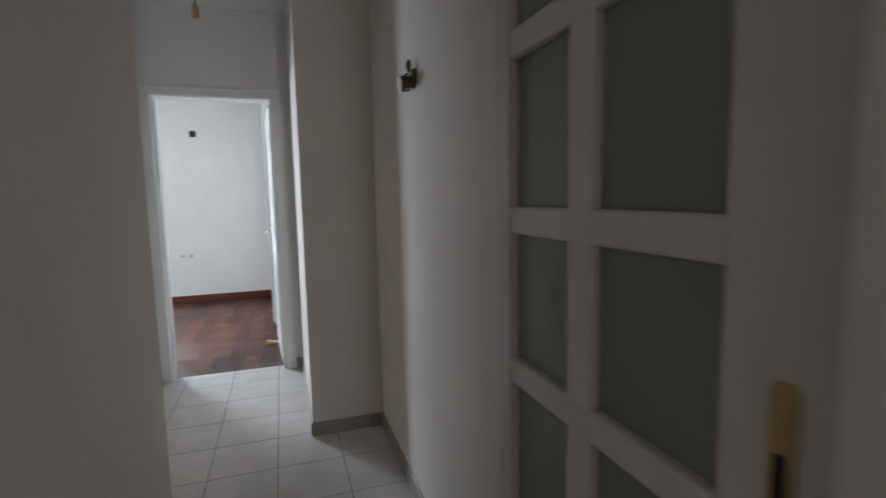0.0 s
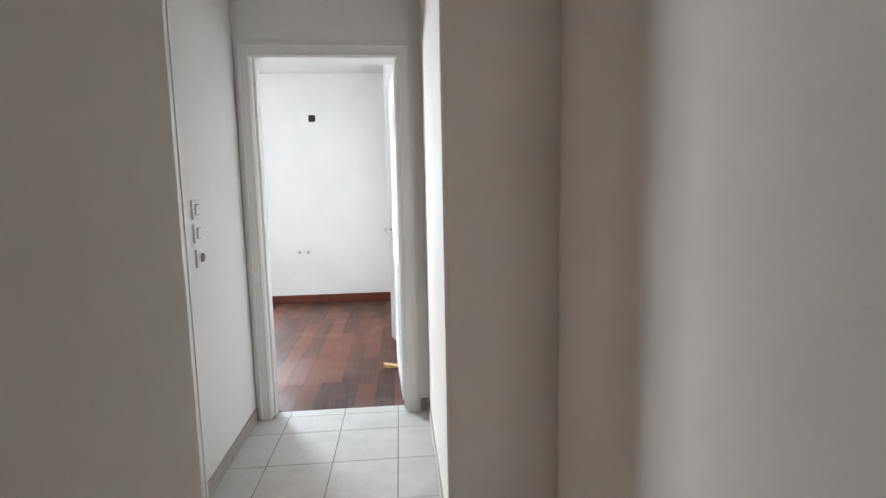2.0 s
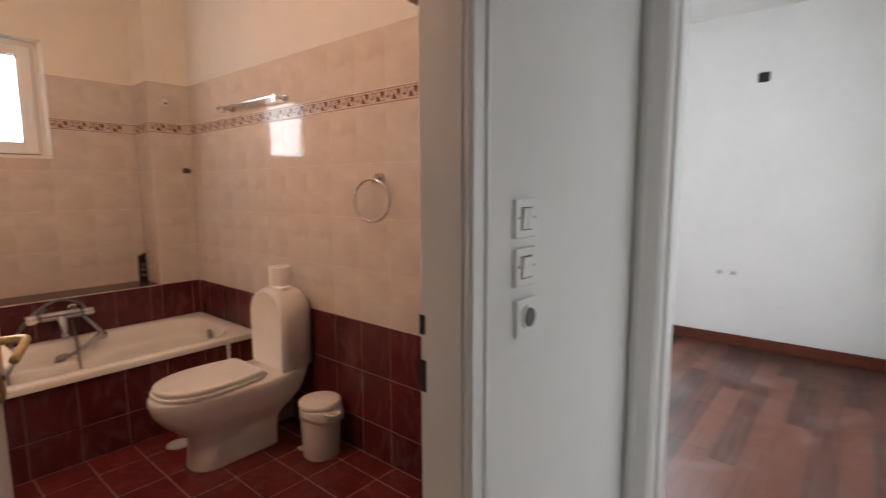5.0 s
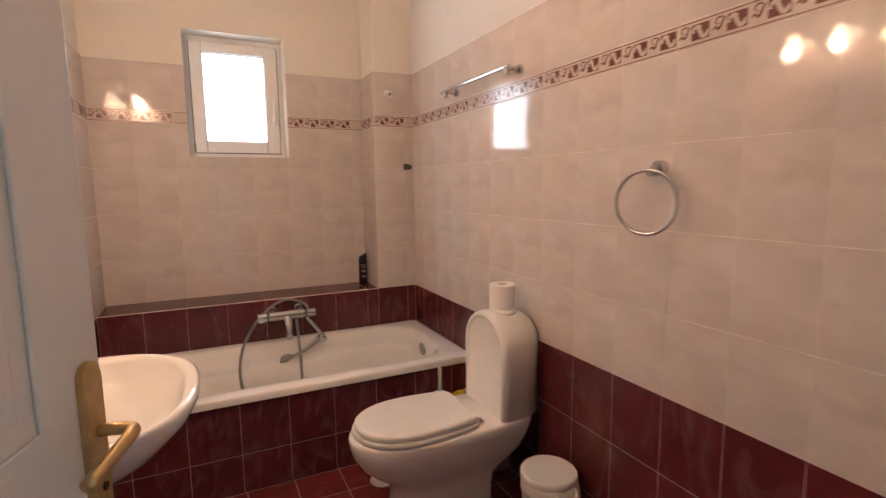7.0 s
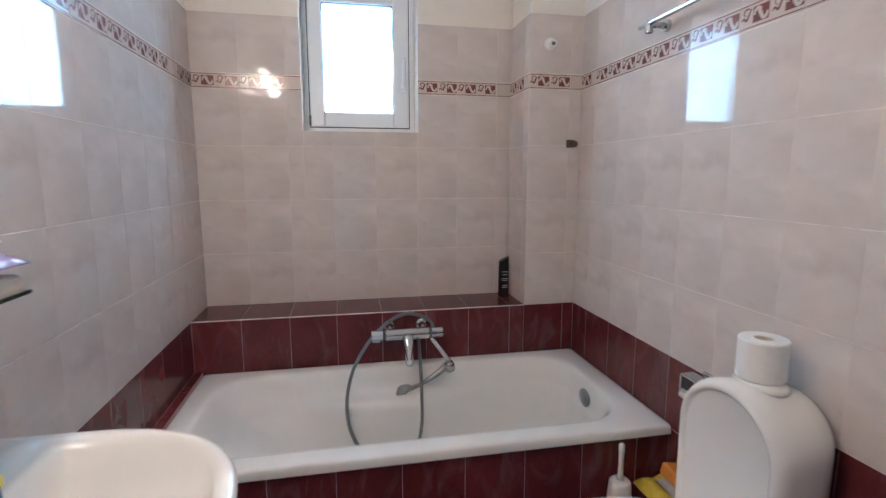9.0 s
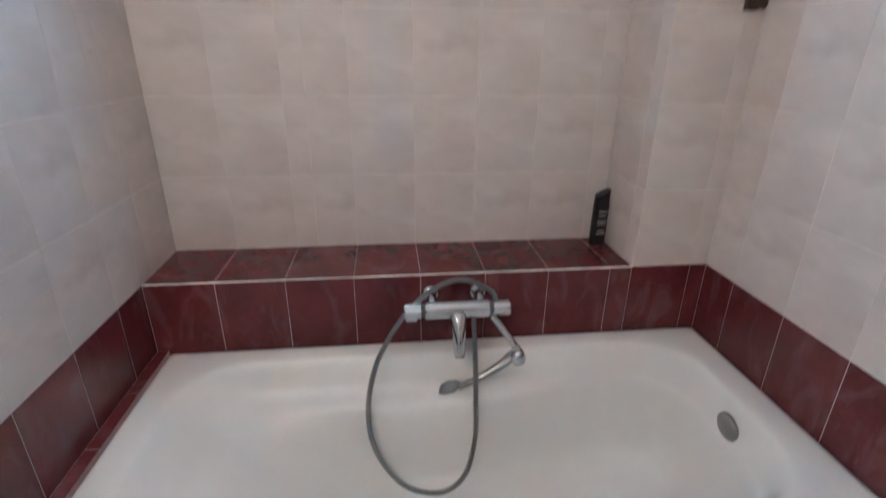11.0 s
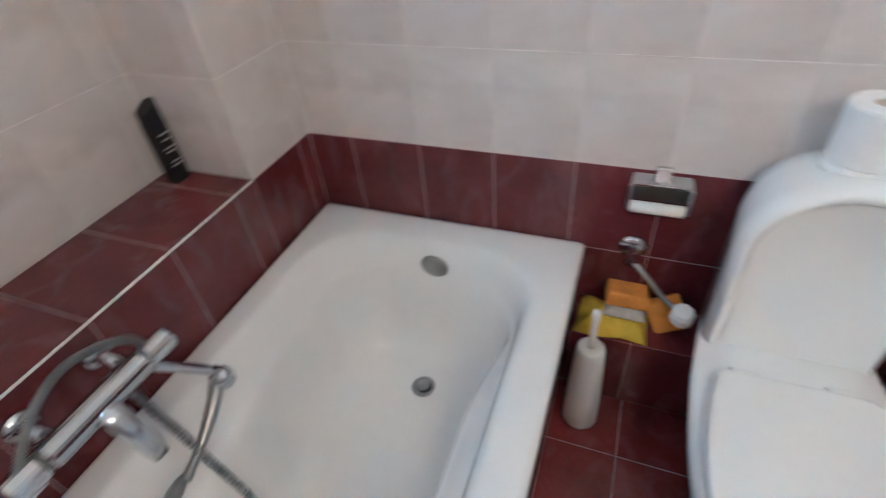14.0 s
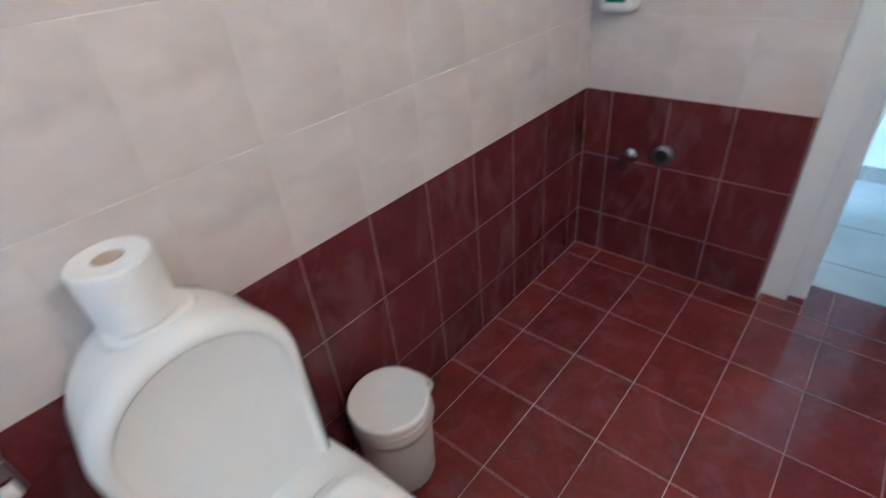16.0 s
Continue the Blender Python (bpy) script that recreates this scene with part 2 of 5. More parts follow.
REDPLASTIC = material("red_plastic", (0.50, 0.03, 0.02), 0.35)
YELLOWPLASTIC = material("yellow_plastic", (0.75, 0.60, 0.05), 0.35)
GREYPLASTIC = material("grey_plastic", (0.11, 0.11, 0.11), 0.4)
FROST = clear_glass("frosted_pane", (0.34, 0.37, 0.32), 0.35)
FROST.node_tree.nodes["Principled BSDF"].inputs["Transmission Weight"].default_value = 0.4
DOORPAINT = material("glossy_door_paint", (0.62, 0.59, 0.575), 0.32, vary=0.04, scale=4, bump=0.05, bscale=60)
GLASS = clear_glass("clear_glass", (0.93, 0.97, 0.96), 0.0)
GREENGLASS = clear_glass("green_edge_glass", (0.55, 0.75, 0.70), 0.02)
MIRROR = material("mirror_silver", (0.90, 0.91, 0.91), 0.01, 1.0)
BULB = glowing("lit_bulb", (1.0, 0.66, 0.38), 40.0)
MILK = bpy.data.materials.new("milky_window_glass")
MILK.use_nodes = True
mp = MILK.node_tree.nodes["Principled BSDF"]
mp.inputs["Base Color"].default_value, mp.inputs["Roughness"].default_value, mp.inputs["Transmission Weight"].default_value = (0.97, 0.98, 0.99, 1), 0.25, 1.0
SKYGLOW = glowing("bright_sky_backdrop", (0.93, 0.97, 1.0), 2.2)
WEDGEWOOD = material("pale_wood", (0.62, 0.44, 0.20), 0.6, vary=0.15, scale=40)
HEATER = material("cream_enamel", (0.78, 0.72, 0.62), 0.22, vary=0.02, scale=5)
HEATERBASE = material("brown_plastic", (0.16, 0.09, 0.06), 0.45, vary=0.1, scale=20)

# ---------------------------------------------------------------- mesh helpers


def mesh_of(name, bm, mat, smooth=False):
    bmesh.ops.recalc_face_normals(bm, faces=bm.faces)
    me = bpy.data.meshes.new(name)
    bm.to_mesh(me)
    bm.free()
    for mm in (mat if isinstance(mat, (list, tuple)) else [mat]):
        me.materials.append(mm)
    if smooth:
        me.shade_smooth()
    return me


def part(name, bm, mat, parent=None, label="", smooth=False):
    ob = new(name, mesh_of(name, bm, mat, smooth))
    if parent:
        ob.parent = parent
    if label:
        ob["label"] = label
    return ob


def thing(name, label, category, at=(0, 0, 0), group="", kind=""):
    ob = new(name)
    ob.empty_display_size = 0.05
    ob.location = at
    return tagged(ob, label, category, group, kind)


def structure(name, bm, mat, label, category):
    return tagged(part(name, bm, mat), label, category, kind="structure")


def add_box(bm, x0, x1, y0, y1, z0, z1, bev=0.0, seg=2, mi=0):
    vs = [bm.verts.new(c) for c in ((x0, y0, z0), (x1, y0, z0), (x1, y1, z0), (x0, y1, z0), (x0, y0, z1), (x1, y0, z1), (x1, y1, z1), (x0, y1, z1))]
    fs = [bm.faces.new([vs[i] for i in q]) for q in ((3, 2, 1, 0), (4, 5, 6, 7), (0, 1, 5, 4), (1, 2, 6, 5), (2, 3, 7, 6), (3, 0, 4, 7))]
    for f in fs:
        f.material_index = mi
    if bev:
        es = list({e for f in fs for e in f.edges})
        out = bmesh.ops.bevel(bm, geom=es, offset=bev, segments=seg, affect="EDGES", profile=0.5)
        for f in out["faces"]:
            f.material_index = mi
    return bm


def box(x0, x1, y0, y1, z0, z1, bev=0.0, seg=2):
    return add_box(bmesh.new(), x0, x1, y0, y1, z0, z1, bev, seg)


def loft(bm, rings, cap0=True, cap1=True, closed=True):
    loops = [[bm.verts.new(c) for c in r] for r in rings]
    n = len(loops[0])
    for a, b in zip(loops, loops[1:]):
        for i in range(n if closed else n - 1):
            j = (i + 1) % n
            bm.faces.new((a[i], a[j], b[j], b[i]))
    if cap0:
        bm.faces.new(loops[0][::-1])
    if cap1:
        bm.faces.new(loops[-1])
    return bm


def lathe(profile, at=(0, 0, 0), seg=28, cap0=True, cap1=True, sx=1.0, sy=1.0):
    """profile: (radius, height) from the base up, round the vertical through at."""
    rings = [[(at[0] + sx * r * math.cos(2 * math.pi * k / seg), at[1] + sy * r * math.sin(2 * math.pi * k / seg), at[2] + z) for k in range(seg)] for r, z in profile]
    return loft(bmesh.new(), rings, cap0, cap1)


def add_rod(bm, a, b, r0, r1=None, seg=14):
    a, b = Vector(a), Vector(b)
    r1 = r0 if r1 is None else r1
    q = (b - a).to_track_quat("Z", "Y").to_matrix()
    rings = [[c + q @ Vector((r * math.cos(2 * math.pi * k / seg), r * math.sin(2 * math.pi * k / seg), 0)) for k in range(seg)] for c, r in ((a, r0), (b, r1))]
    return loft(bm, rings)


def rod(a, b, r0, r1=None, seg=14):
    return add_rod(bmesh.new(), a, b, r0, r1, seg)


def smooth_line(points, steps=10):
    """A Catmull-Rom line through the points."""
    ps = [Vector(p) for p in points]
    ps = [ps[0] * 2 - ps[1]] + ps + [ps[-1] * 2 - ps[-2]]
    out = []
    for i in range(1, len(ps) - 2):
        p0, p1, p2, p3 = ps[i - 1:i + 3]
        for k in range(steps):
            t = k / steps
            out.append(0.5 * (2 * p1 + (p2 - p0) * t + (2 * p0 - 5 * p1 + 4 * p2 - p3) * t * t + (3 * p1 - p0 - 3 * p2 + p3) * t ** 3))
    return out + [ps[-2]]


def tube(line, radius, seg=10, closed=False, bm=None):
    """A tube along a line; radius is a number or a function of the step."""
    bm = bm or bmesh.new()
    rings = []
    n = len(line)
    up = Vector((0.13, 0.21, 0.97))
    for i, p in enumerate(line):
        d = (line[(i + 1) % n if closed else min(i + 1, n - 1)] - line[(i - 1) % n if closed else max(i - 1, 0)]).normalized()
        side = d.cross(up)
        if side.length < 0.05:
            side = d.cross(Vector((1, 0, 0)))
        side.normalize()
        up = side.cross(d).normalized()
        r = radius(i) if callable(radius) else radius
        rings.append([p + (side * math.cos(2 * math.pi * k / seg) + up * math.sin(2 * math.pi * k / seg)) * r for k in range(seg)])
    if closed:
        rings.append(rings[0])
        loops = [[bm.verts.new(c) for c in r] for r in rings[:-1]]
        for i in range(len(loops)):
            a, b = loops[i], loops[(i + 1) % len(loops)]
            for k in range(seg):
                bm.faces.new((a[k], a[(k + 1) % seg], b[(k + 1) % seg], b[k]))
        return bm
    return loft(bm, rings)


def rounded(cx, cy, hx, hy, r, z, n=8):
    """A rounded rectangle as a ring of points; r may be four radii, from the +x +y corner round."""
    rs = r if isinstance(r, (list, tuple)) else (r,) * 4
    out = []
    for (sx, sy, a0), rr in zip(((1, 1, 0), (-1, 1, 90), (-1, -1, 180), (1, -1, 270)), rs):
        for k in range(n + 1):
            a = radians(a0 + 90 * k / n)
            out.append((cx + sx * (hx - rr) + rr * math.cos(a), cy + sy * (hy - rr) + rr * math.sin(a), z))
    return out


# ---------------------------------------------------------------- tiles
TILES = {}


def tile_data(w, h, mat, depth=0.005, chamfer=0.0007):
    """One chamfered slab, its face at z 0, its corner at the origin; alike tiles share the mesh."""
    key = (round(w, 4), round(h, 4), mat.name)
    if key not in TILES:
        c = chamfer
        bm = bmesh.new()
        rings = [[(0, 0, -depth), (w, 0, -depth), (w, h, -depth), (0, h, -depth)], [(0, 0, -c), (w, 0, -c), (w, h, -c), (0, h, -c)],
                 [(c, c, 0), (w - c, c, 0), (w - c, h - c, 0), (c, h - c, 0)]]
        loft(bm, rings, cap0=False)
        TILES[key] = mesh_of("tile", bm, mat)
    return TILES[key]


def lay(parent, frame_m, joints_u, joints_v, regions, mat, gap=0.002, name="tile", upright=None):
    """Lays tiles between the joint lines, cut to each region (u0, u1, v0, v1), on the plane of frame_m."""
    gu = gap if upright is None else upright
    for u0, u1, v0, v1 in regions:
        us = [u0] + [u for u in joints_u if u0 + 0.006 < u < u1 - 0.006] + [u1]
        vs = [v0] + [v for v in joints_v if v0 + 0.006 < v < v1 - 0.006] + [v1]
        for a, b in zip(us, us[1:]):
            for c, d in zip(vs, vs[1:]):
                ob = new(name, tile_data(b - a - gu, d - c - gap, mat))
                ob.parent = parent
                ob.matrix_basis = frame_m @ Matrix.Translation((a + gu / 2, c + gap / 2, 0))


def plane(origin, u, v):
    u, v = Vector(u), Vector(v)
    n = u.cross(v)
    m = Matrix((u, v, n)).transposed().to_4x4()
    m.translation = origin
    return m


def steps(start, pitch, a, b):
    k0, k1 = math.ceil((a - start) / pitch), math.floor((b - start) / pitch)
    return [start + pitch * k for k in range(k0, k1 + 1)]

# ---------------------------------------------------------------- the plan, in metres
HIGH = 2.66
BX0, BX1, BY0, BY1 = -3.78, -0.70, 1.92, 3.655      # bathroom, between its tile faces
LEDGE, DUCT = -3.52, 3.402                            # front of the ledge; side of the pipe duct
HX0, HX1, HXN, HXR = -0.501, 0.510, -0.078, 0.905      # passage: far part, near part
DADO, TOP = 0.675, 2.0
UPZ = (0, 0, 1)

# ---------------------------------------------------------------- large structure
bm = bmesh.new()
add_box(bm, BX0 - 0.25, -0.44, 3.661, 3.80, 0, HIGH)
add_box(bm, 0.403, 1.15, 3.661, 3.80, 0, HIGH)
add_box(bm, -0.44, 0.403, 3.661, 3.80, 2.07, HIGH)
wall_north = structure("wall_north", bm, PAINT, "white painted wall with a doorway, tiled towards the bathroom", "wall")

bm = bmesh.new()
WY0, WY1, WZ0, WZ1 = 2.39, 2.935, 1.497, 2.198
add_box(bm, BX0 - 0.26, BX0 - 0.006, BY0 - 0.15, WY0, 0, HIGH)
add_box(bm, BX0 - 0.26, BX0 - 0.006, WY1, 3.661, 0, HIGH)
add_box(bm, BX0 - 0.26, BX0 - 0.006, WY0, WY1, 0, WZ0)
add_box(bm, BX0 - 0.26, BX0 - 0.006, WY0, WY1, WZ1, HIGH)
wall_west = structure("wall_west", bm, BATHPAINT, "cream tiled bathroom wall with a small window, painted above", "wall")

wall_south = structure("wall_south", box(BX0, HX0, 1.77, BY0 - 0.006, 0, HIGH), BATHPAINT, "cream and oxblood tiled bathroom wall behind the washbasin", "wall")

bm = bmesh.new()
add_box(bm, BX1 + 0.006, HX0, 2.942, 3.661, 0, HIGH)
add_box(bm, -0.625, HX0, 2.876, 2.942, 0, HIGH)
add_box(bm, -0.625, HX0, 1.914, 2.018, 0, HIGH)
add_box(bm, -0.625, HX0, 2.018, 2.876, 2.07, HIGH)
add_box(bm, BX1 + 0.006, -0.625, 1.914, 2.942, 2.16, HIGH)
wall_east = structure("wall_east", bm, PAINT, "white wall between passage and bathroom with a doorway", "wall")

bm = box(HX0, HXN, -2.4, 1.878, 0, HIGH)
es = [e for e in bm.edges if abs(e.verts[0].co.x - HXN) < 1e-4 and abs(e.verts[1].co.x - HXN) < 1e-4 and e.verts[0].co.y > 1.8 and e.verts[1].co.y > 1.8]
bmesh.ops.bevel(bm, geom=es, offset=0.012, segments=4, affect="EDGES")
wall_passage = structure("wall_passage", bm, HALLPAINT, "plain wall of the passage with a rounded corner", "wall")

bm = box(HX1, HXR + 0.25, 2.455, 3.661, 0, HIGH)
es = [e for e in bm.edges if all(abs(v.co.x - HX1) < 1e-4 and v.co.y < 2.5 for v in e.verts)]
bmesh.ops.bevel(bm, geom=es, offset=0.014, segments=4, affect="EDGES")
wall_pier = structure("wall_pier", bm, HALLPAINT, "warm white wall pier with a rounded corner beside the passage", "wall")

wall_side = structure("wall_side", box(HXR, HXR + 0.25, -2.4, 2.455, 0, HIGH), HALLPAINT, "warm white plastered passage wall", "wall")

# unseen end wall; its tall slot is made up to house the fill lamp
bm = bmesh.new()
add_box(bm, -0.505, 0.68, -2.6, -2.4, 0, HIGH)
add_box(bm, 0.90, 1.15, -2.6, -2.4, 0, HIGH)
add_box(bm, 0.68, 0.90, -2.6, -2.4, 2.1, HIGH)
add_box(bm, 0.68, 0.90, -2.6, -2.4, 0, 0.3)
structure("wall_entry", bm, HALLPAINT, "unseen plain wall closing the passage, with a narrow slot added for the fill lamp", "wall")

bm = bmesh.new()
add_box(bm, -2.9, -2.65, 6.76, 6.954, 0, HIGH)
add_box(bm, -1.56, 0.95, 6.76, 6.954, 0, HIGH)
add_box(bm, -2.65, -1.56, 6.76, 6.954, 0, 0.82)
add_box(bm, -2.65, -1.56, 6.76, 6.954, 2.38, HIGH)
wall_bedroom_far = structure("wall_bedroom_far", bm, PAINT, "bright white bedroom wall with a window opening", "wall")
bm = bmesh.new()
add_box(bm, -2.9, -2.7, 3.80, 6.76, 0, HIGH)
structure("wall_bedroom_window", bm, PAINT, "plain white bedroom side wall", "wall")
structure("wall_bedroom_side", box(0.90, 1.1, 3.80, 6.76, 0, HIGH), PAINT, "white bedroom side wall", "wall")

structure("ceiling_passage", box(-0.505, 1.15, -2.6, 3.70, HIGH, HIGH + 0.1), CEIL, "white passage ceiling", "ceiling")
structure("ceiling_bathroom", box(BX0 - 0.26, -0.505, 1.77, 3.70, HIGH, HIGH + 0.1), CEIL, "white bathroom ceiling", "ceiling")
structure("ceiling_bedroom", box(-2.9, 1.1, 3.70, 6.954, HIGH, HIGH + 0.1), CEIL, "white bedroom ceiling", "ceiling")
floor_passage = structure("floor_passage", box(-0.505, 1.15, -2.6, 3.745, -0.12, -0.001), HALLGROUT, "pale grey tiled passage floor with dark joints", "floor")
floor_bathroom = structure("floor_bathroom", box(BX0 - 0.26, -0.505, 1.77, 3.70, -0.12, -0.0007), PINKGROUT, "dark red glazed bathroom floor tiles", "floor")
floor_bedroom = structure("floor_bedroom", box(-2.9, 1.1, 3.745, 6.954, -0.12, -0.003), DARK, "red-brown dusty wooden bedroom floor", "floor")

bm = bmesh.new()
add_box(bm, BX0, LEDGE - 0.0040, BY0, DUCT, 0, DADO + 0.0013)
add_box(bm, LEDGE - 0.0040, LEDGE - 0.0007, BY0, DUCT, 0, DADO - 0.0040)
ledge = structure("ledge", bm, PINKGROUT, "oxblood tiled ledge behind the bathtub", "ledge")
duct = structure("pipe_duct", box(BX0, LEDGE - 0.006, DUCT + 0.006, 3.661, 0, HIGH), BATHPAINT, "tiled pipe duct in the bathroom corner", "duct")
boxing = structure("pipe_boxing", box(-2.737, -2.40, 3.5107, 3.661, 0, 0.2493), PINKGROUT, "low oxblood tiled pipe boxing between bathtub and toilet", "boxing")

# grout beds under the wall tiles
for owner, b in ((wall_north, (LEDGE, BX1, 3.6556, 3.661, 0, TOP)), (wall_west, (BX0 - 0.006, BX0 - 0.0006, BY0, WY0, 0, TOP)),
                 (wall_west, (BX0 - 0.006, BX0 - 0.0006, WY1, DUCT, 0, TOP)), (wall_west, (BX0 - 0.006, BX0 - 0.0006, WY0, WY1, 0, WZ0)),
                 (wall_south, (BX0, BX1, BY0 - 0.006, BY0 - 0.0006, 0, TOP)), (wall_east, (BX1 + 0.0006, BX1 + 0.006, 2.942, 3.6556, 0, TOP)),
                 (duct, (LEDGE - 0.006, LEDGE - 0.0006, DUCT + 0.0006, 3.6556, 0, TOP)), (duct, (BX0, LEDGE - 0.006, DUCT + 0.0006, DUCT + 0.006, DADO, TOP))):
    bm = bmesh.new()
    add_box(bm, *b[:4], 0, DADO, mi=0)
    add_box(bm, *b[:4], DADO, b[5], mi=1)
    part("grout_bed", bm, [PINKGROUT, GROUT], owner)

# ---------------------------------------------------------------- doors and windows


def casing(parent, plane_axis, at, out, a0, a1, top, w=0.08, d=0.018, name="casing"):
    """Moulded casing round a doorway from a0 to a1 on a wall whose face is at 'at'; out is the side it stands on."""
    for k, (lo, hi, zlo, zhi) in enumerate(((a0 - w, a0, 0, top + w), (a1, a1 + w, 0, top + w), (a0, a1, top, top + w))):
        bm = bmesh.new()
        for f0, f1, dd in ((0.0, 1.0, d * 0.6), (0.12, 0.86, d * 0.85), (0.62, 0.80, d * 1.15), (0.06, 0.2, d * 1.05)):
            l, h, z0, z1 = lo, hi, zlo, zhi
            if k == 0:
                l, h = hi - (hi - lo) * f1, hi - (hi - lo) * f0
                z1 = top + w * f1 if f1 < 1 else zhi
            elif k == 1:
                l, h = lo + (hi - lo) * f0, lo + (hi - lo) * f1
                z1 = top + w * f1 if f1 < 1 else zhi
            else:
                z0, z1 = zlo + (zhi - zlo) * f0, zlo + (zhi - zlo) * f1
                l, h = lo - w * f0, hi + w * f0
            p, q = sorted((at, at + out * dd))
            if plane_axis == "y":
                add_box(bm, l, h, p, q, z0, z1, 0.002, 1)
            else:
                add_box(bm, p, q, l, h, z0, z1, 0.002, 1)
        part(name, bm, GLOSSPAINT, parent)


# bedroom door
door_1 = thing("door_1", "open white panelled bedroom door in a moulded white frame", "door", (0, 3.73, 0), kind="structure")
door_1.location = (0, 0, 0)
casing(door_1, "y", 3.661, -1, -0.412, 0.375, 2.043, 0.082)
bm = bmesh.new()
add_box(bm, -0.44, -0.41, 3.655, 3.805, 0, 2.07, 0.002, 1)
add_box(bm, 0.373, 0.403, 3.655, 3.805, 0, 2.07, 0.002, 1)
add_box(bm, -0.41, 0.373, 3.655, 3.805, 2.041, 2.07, 0.002, 1)
add_box(bm, -0.412, -0.398, 3.69, 3.76, 0, 2.041, 0.002, 1)
add_box(bm, 0.361, 0.375, 3.69, 3.76, 0, 2.041, 0.002, 1)
part("jamb_lining", bm, GLOSSPAINT, door_1)


def panelled_leaf(parent, hinge, angle, width, mat, thick=0.04, panels=True):
    """A door leaf from its hinge, its local x along the leaf."""
    bm = bmesh.new()
    add_box(bm, 0, width, -thick / 2, thick / 2, 0.008, 2.03, 0.003, 2)
    if panels:
        for z0, z1 in ((0.22, 0.86), (1.02, 1.86)):
            for s in (-1, 1):
                for inset, lift in ((0.0, 0.006), (0.03, 0.002)):
                    a, b = sorted((s * thick / 2, s * (thick / 2 + lift)))
                    if inset == 0:
                        add_box(bm, 0.12, width - 0.12, a, b, z0, z0 + 0.022, 0.002, 1)
                        add_box(bm, 0.12, width - 0.12, a, b, z1 - 0.022, z1, 0.002, 1)
                        add_box(bm, 0.12, 0.142, a, b, z0 + 0.022, z1 - 0.022, 0.002, 1)
                        add_box(bm, width - 0.142, width - 0.12, a, b, z0 + 0.022, z1 - 0.022, 0.002, 1)
                    else:
                        add_box(bm, 0.17, width - 0.17, a, b, z0 + 0.05, z1 - 0.05, 0.0015, 1)
    leaf = part("leaf", bm, mat, parent)
    leaf.matrix_basis = pose(*hinge, 0, 0, angle)
    return leaf


def lever_set(leaf, x, z, thick, mat, flip=1, sides=(1, -1)):
    """Long plate and bent lever on both sides of a leaf; the lever points back along the leaf."""
    for s in sides:
        bm = bmesh.new()
        ring = [(x + px, s * thick / 2, z + pz) for px, _, pz in [(c[0], 0, c[1]) for c in rounded(0, -0.02, 0.021, 0.115, 0.02, 0, 5)]]
        ring2 = [(px, s * (thick / 2 + 0.009), pz) for px, _, pz in ring]
        ring3 = [(x + (px - x) * 0.85, s * (thick / 2 + 0.012), z - 0.02 + (pz - z + 0.02) * 0.95) for px, _, pz in ring]
        loft(bm, [ring, ring2, ring3])
        plate = part("handle_plate", bm, mat, leaf, smooth=False)
        line = smooth_line([(x, s * (thick / 2 + 0.01), z), (x, s * (thick / 2 + 0.045), z), (x - 0.012, s * (thick / 2 + 0.058), z), (x - 0.05, s * (thick / 2 + 0.056), z - 0.006), (x - 0.11, s * (thick / 2 + 0.05), z - 0.016)], 6)
        part("lever", tube(line, 0.009, 12), mat, leaf, smooth=True)
        part("keyhole", rod((x, s * (thick / 2 + 0.011), z - 0.08), (x, s * (thick / 2 + 0.014), z - 0.08), 0.006), DARK, leaf)


leaf1 = panelled_leaf(door_1, (0.372, 3.80, 0), 93.0, 0.775, GLOSSPAINT)
lever_set(leaf1, 0.715, 1.03, 0.04, CHROME)
for z in (0.25, 1.05, 1.8):
    part("hinge", rod((0.392, 3.812, z), (0.392, 3.812, z + 0.09), 0.008), SATIN, door_1)

# bathroom door
door_2 = thing("door_2", "open panelled white bathroom door with worn brass handles in a moulded frame", "door", kind="structure")
casing(door_2, "x", HX0, 1, 2.05, 2.81, 2.04, 0.07)
bm = bmesh.new()
add_box(bm, -0.645, -0.626, 2.864, 2.940, 0, 2.13, 0.004, 2)
add_box(bm, -0.645, -0.626, 1.925, 2.034, 0, 2.13, 0.004, 2)
add_box(bm, -0.645, -0.626, 2.034, 2.864, 2.056, 2.13, 0.004, 2)
part("inner_casing", bm, GLOSSPAINT, door_2)
bm = bmesh.new()
add_box(bm, -0.640, -0.606, 2.862, 2.876, 0, 2.07, 0.002, 1)
add_box(bm, -0.606, -0.503, 2.825, 2.876, 0, 2.07, 0.002, 1)
add_box(bm, -0.640, -0.503, 2.018, 2.035, 0, 2.07, 0.002, 1)
add_box(bm, -0.640, -0.503, 2.035, 2.825, 2.055, 2.07, 0.002, 1)
add_box(bm, -0.604, -0.503, 2.81, 2.825, 0, 2.055, 0.003, 2)
add_box(bm, -0.635, -0.503, 2.035, 2.05, 0, 2.055, 0.003, 2)
add_box(bm, -0.635, -0.503, 2.05, 2.81, 2.04, 2.055, 0.003, 2)
part("jamb_lining", bm, GLOSSPAINT, door_2)
bm = bmesh.new()
add_box(bm, -0.6055, -0.592, 2.8085, 2.8125, 1.036, 1.074)
add_box(bm, -0.6055, -0.590, 2.8085, 2.8125, 0.922, 0.985)
part("strike_hole", bm, DARK, door_2, "dark latch holes in the jamb")
leaf2 = panelled_leaf(door_2, (-0.655, 2.062, 0), 163.5, 0.772, GLOSSPAINT)
lever_set(leaf2, 0.732, 0.995, 0.04, BRASS)
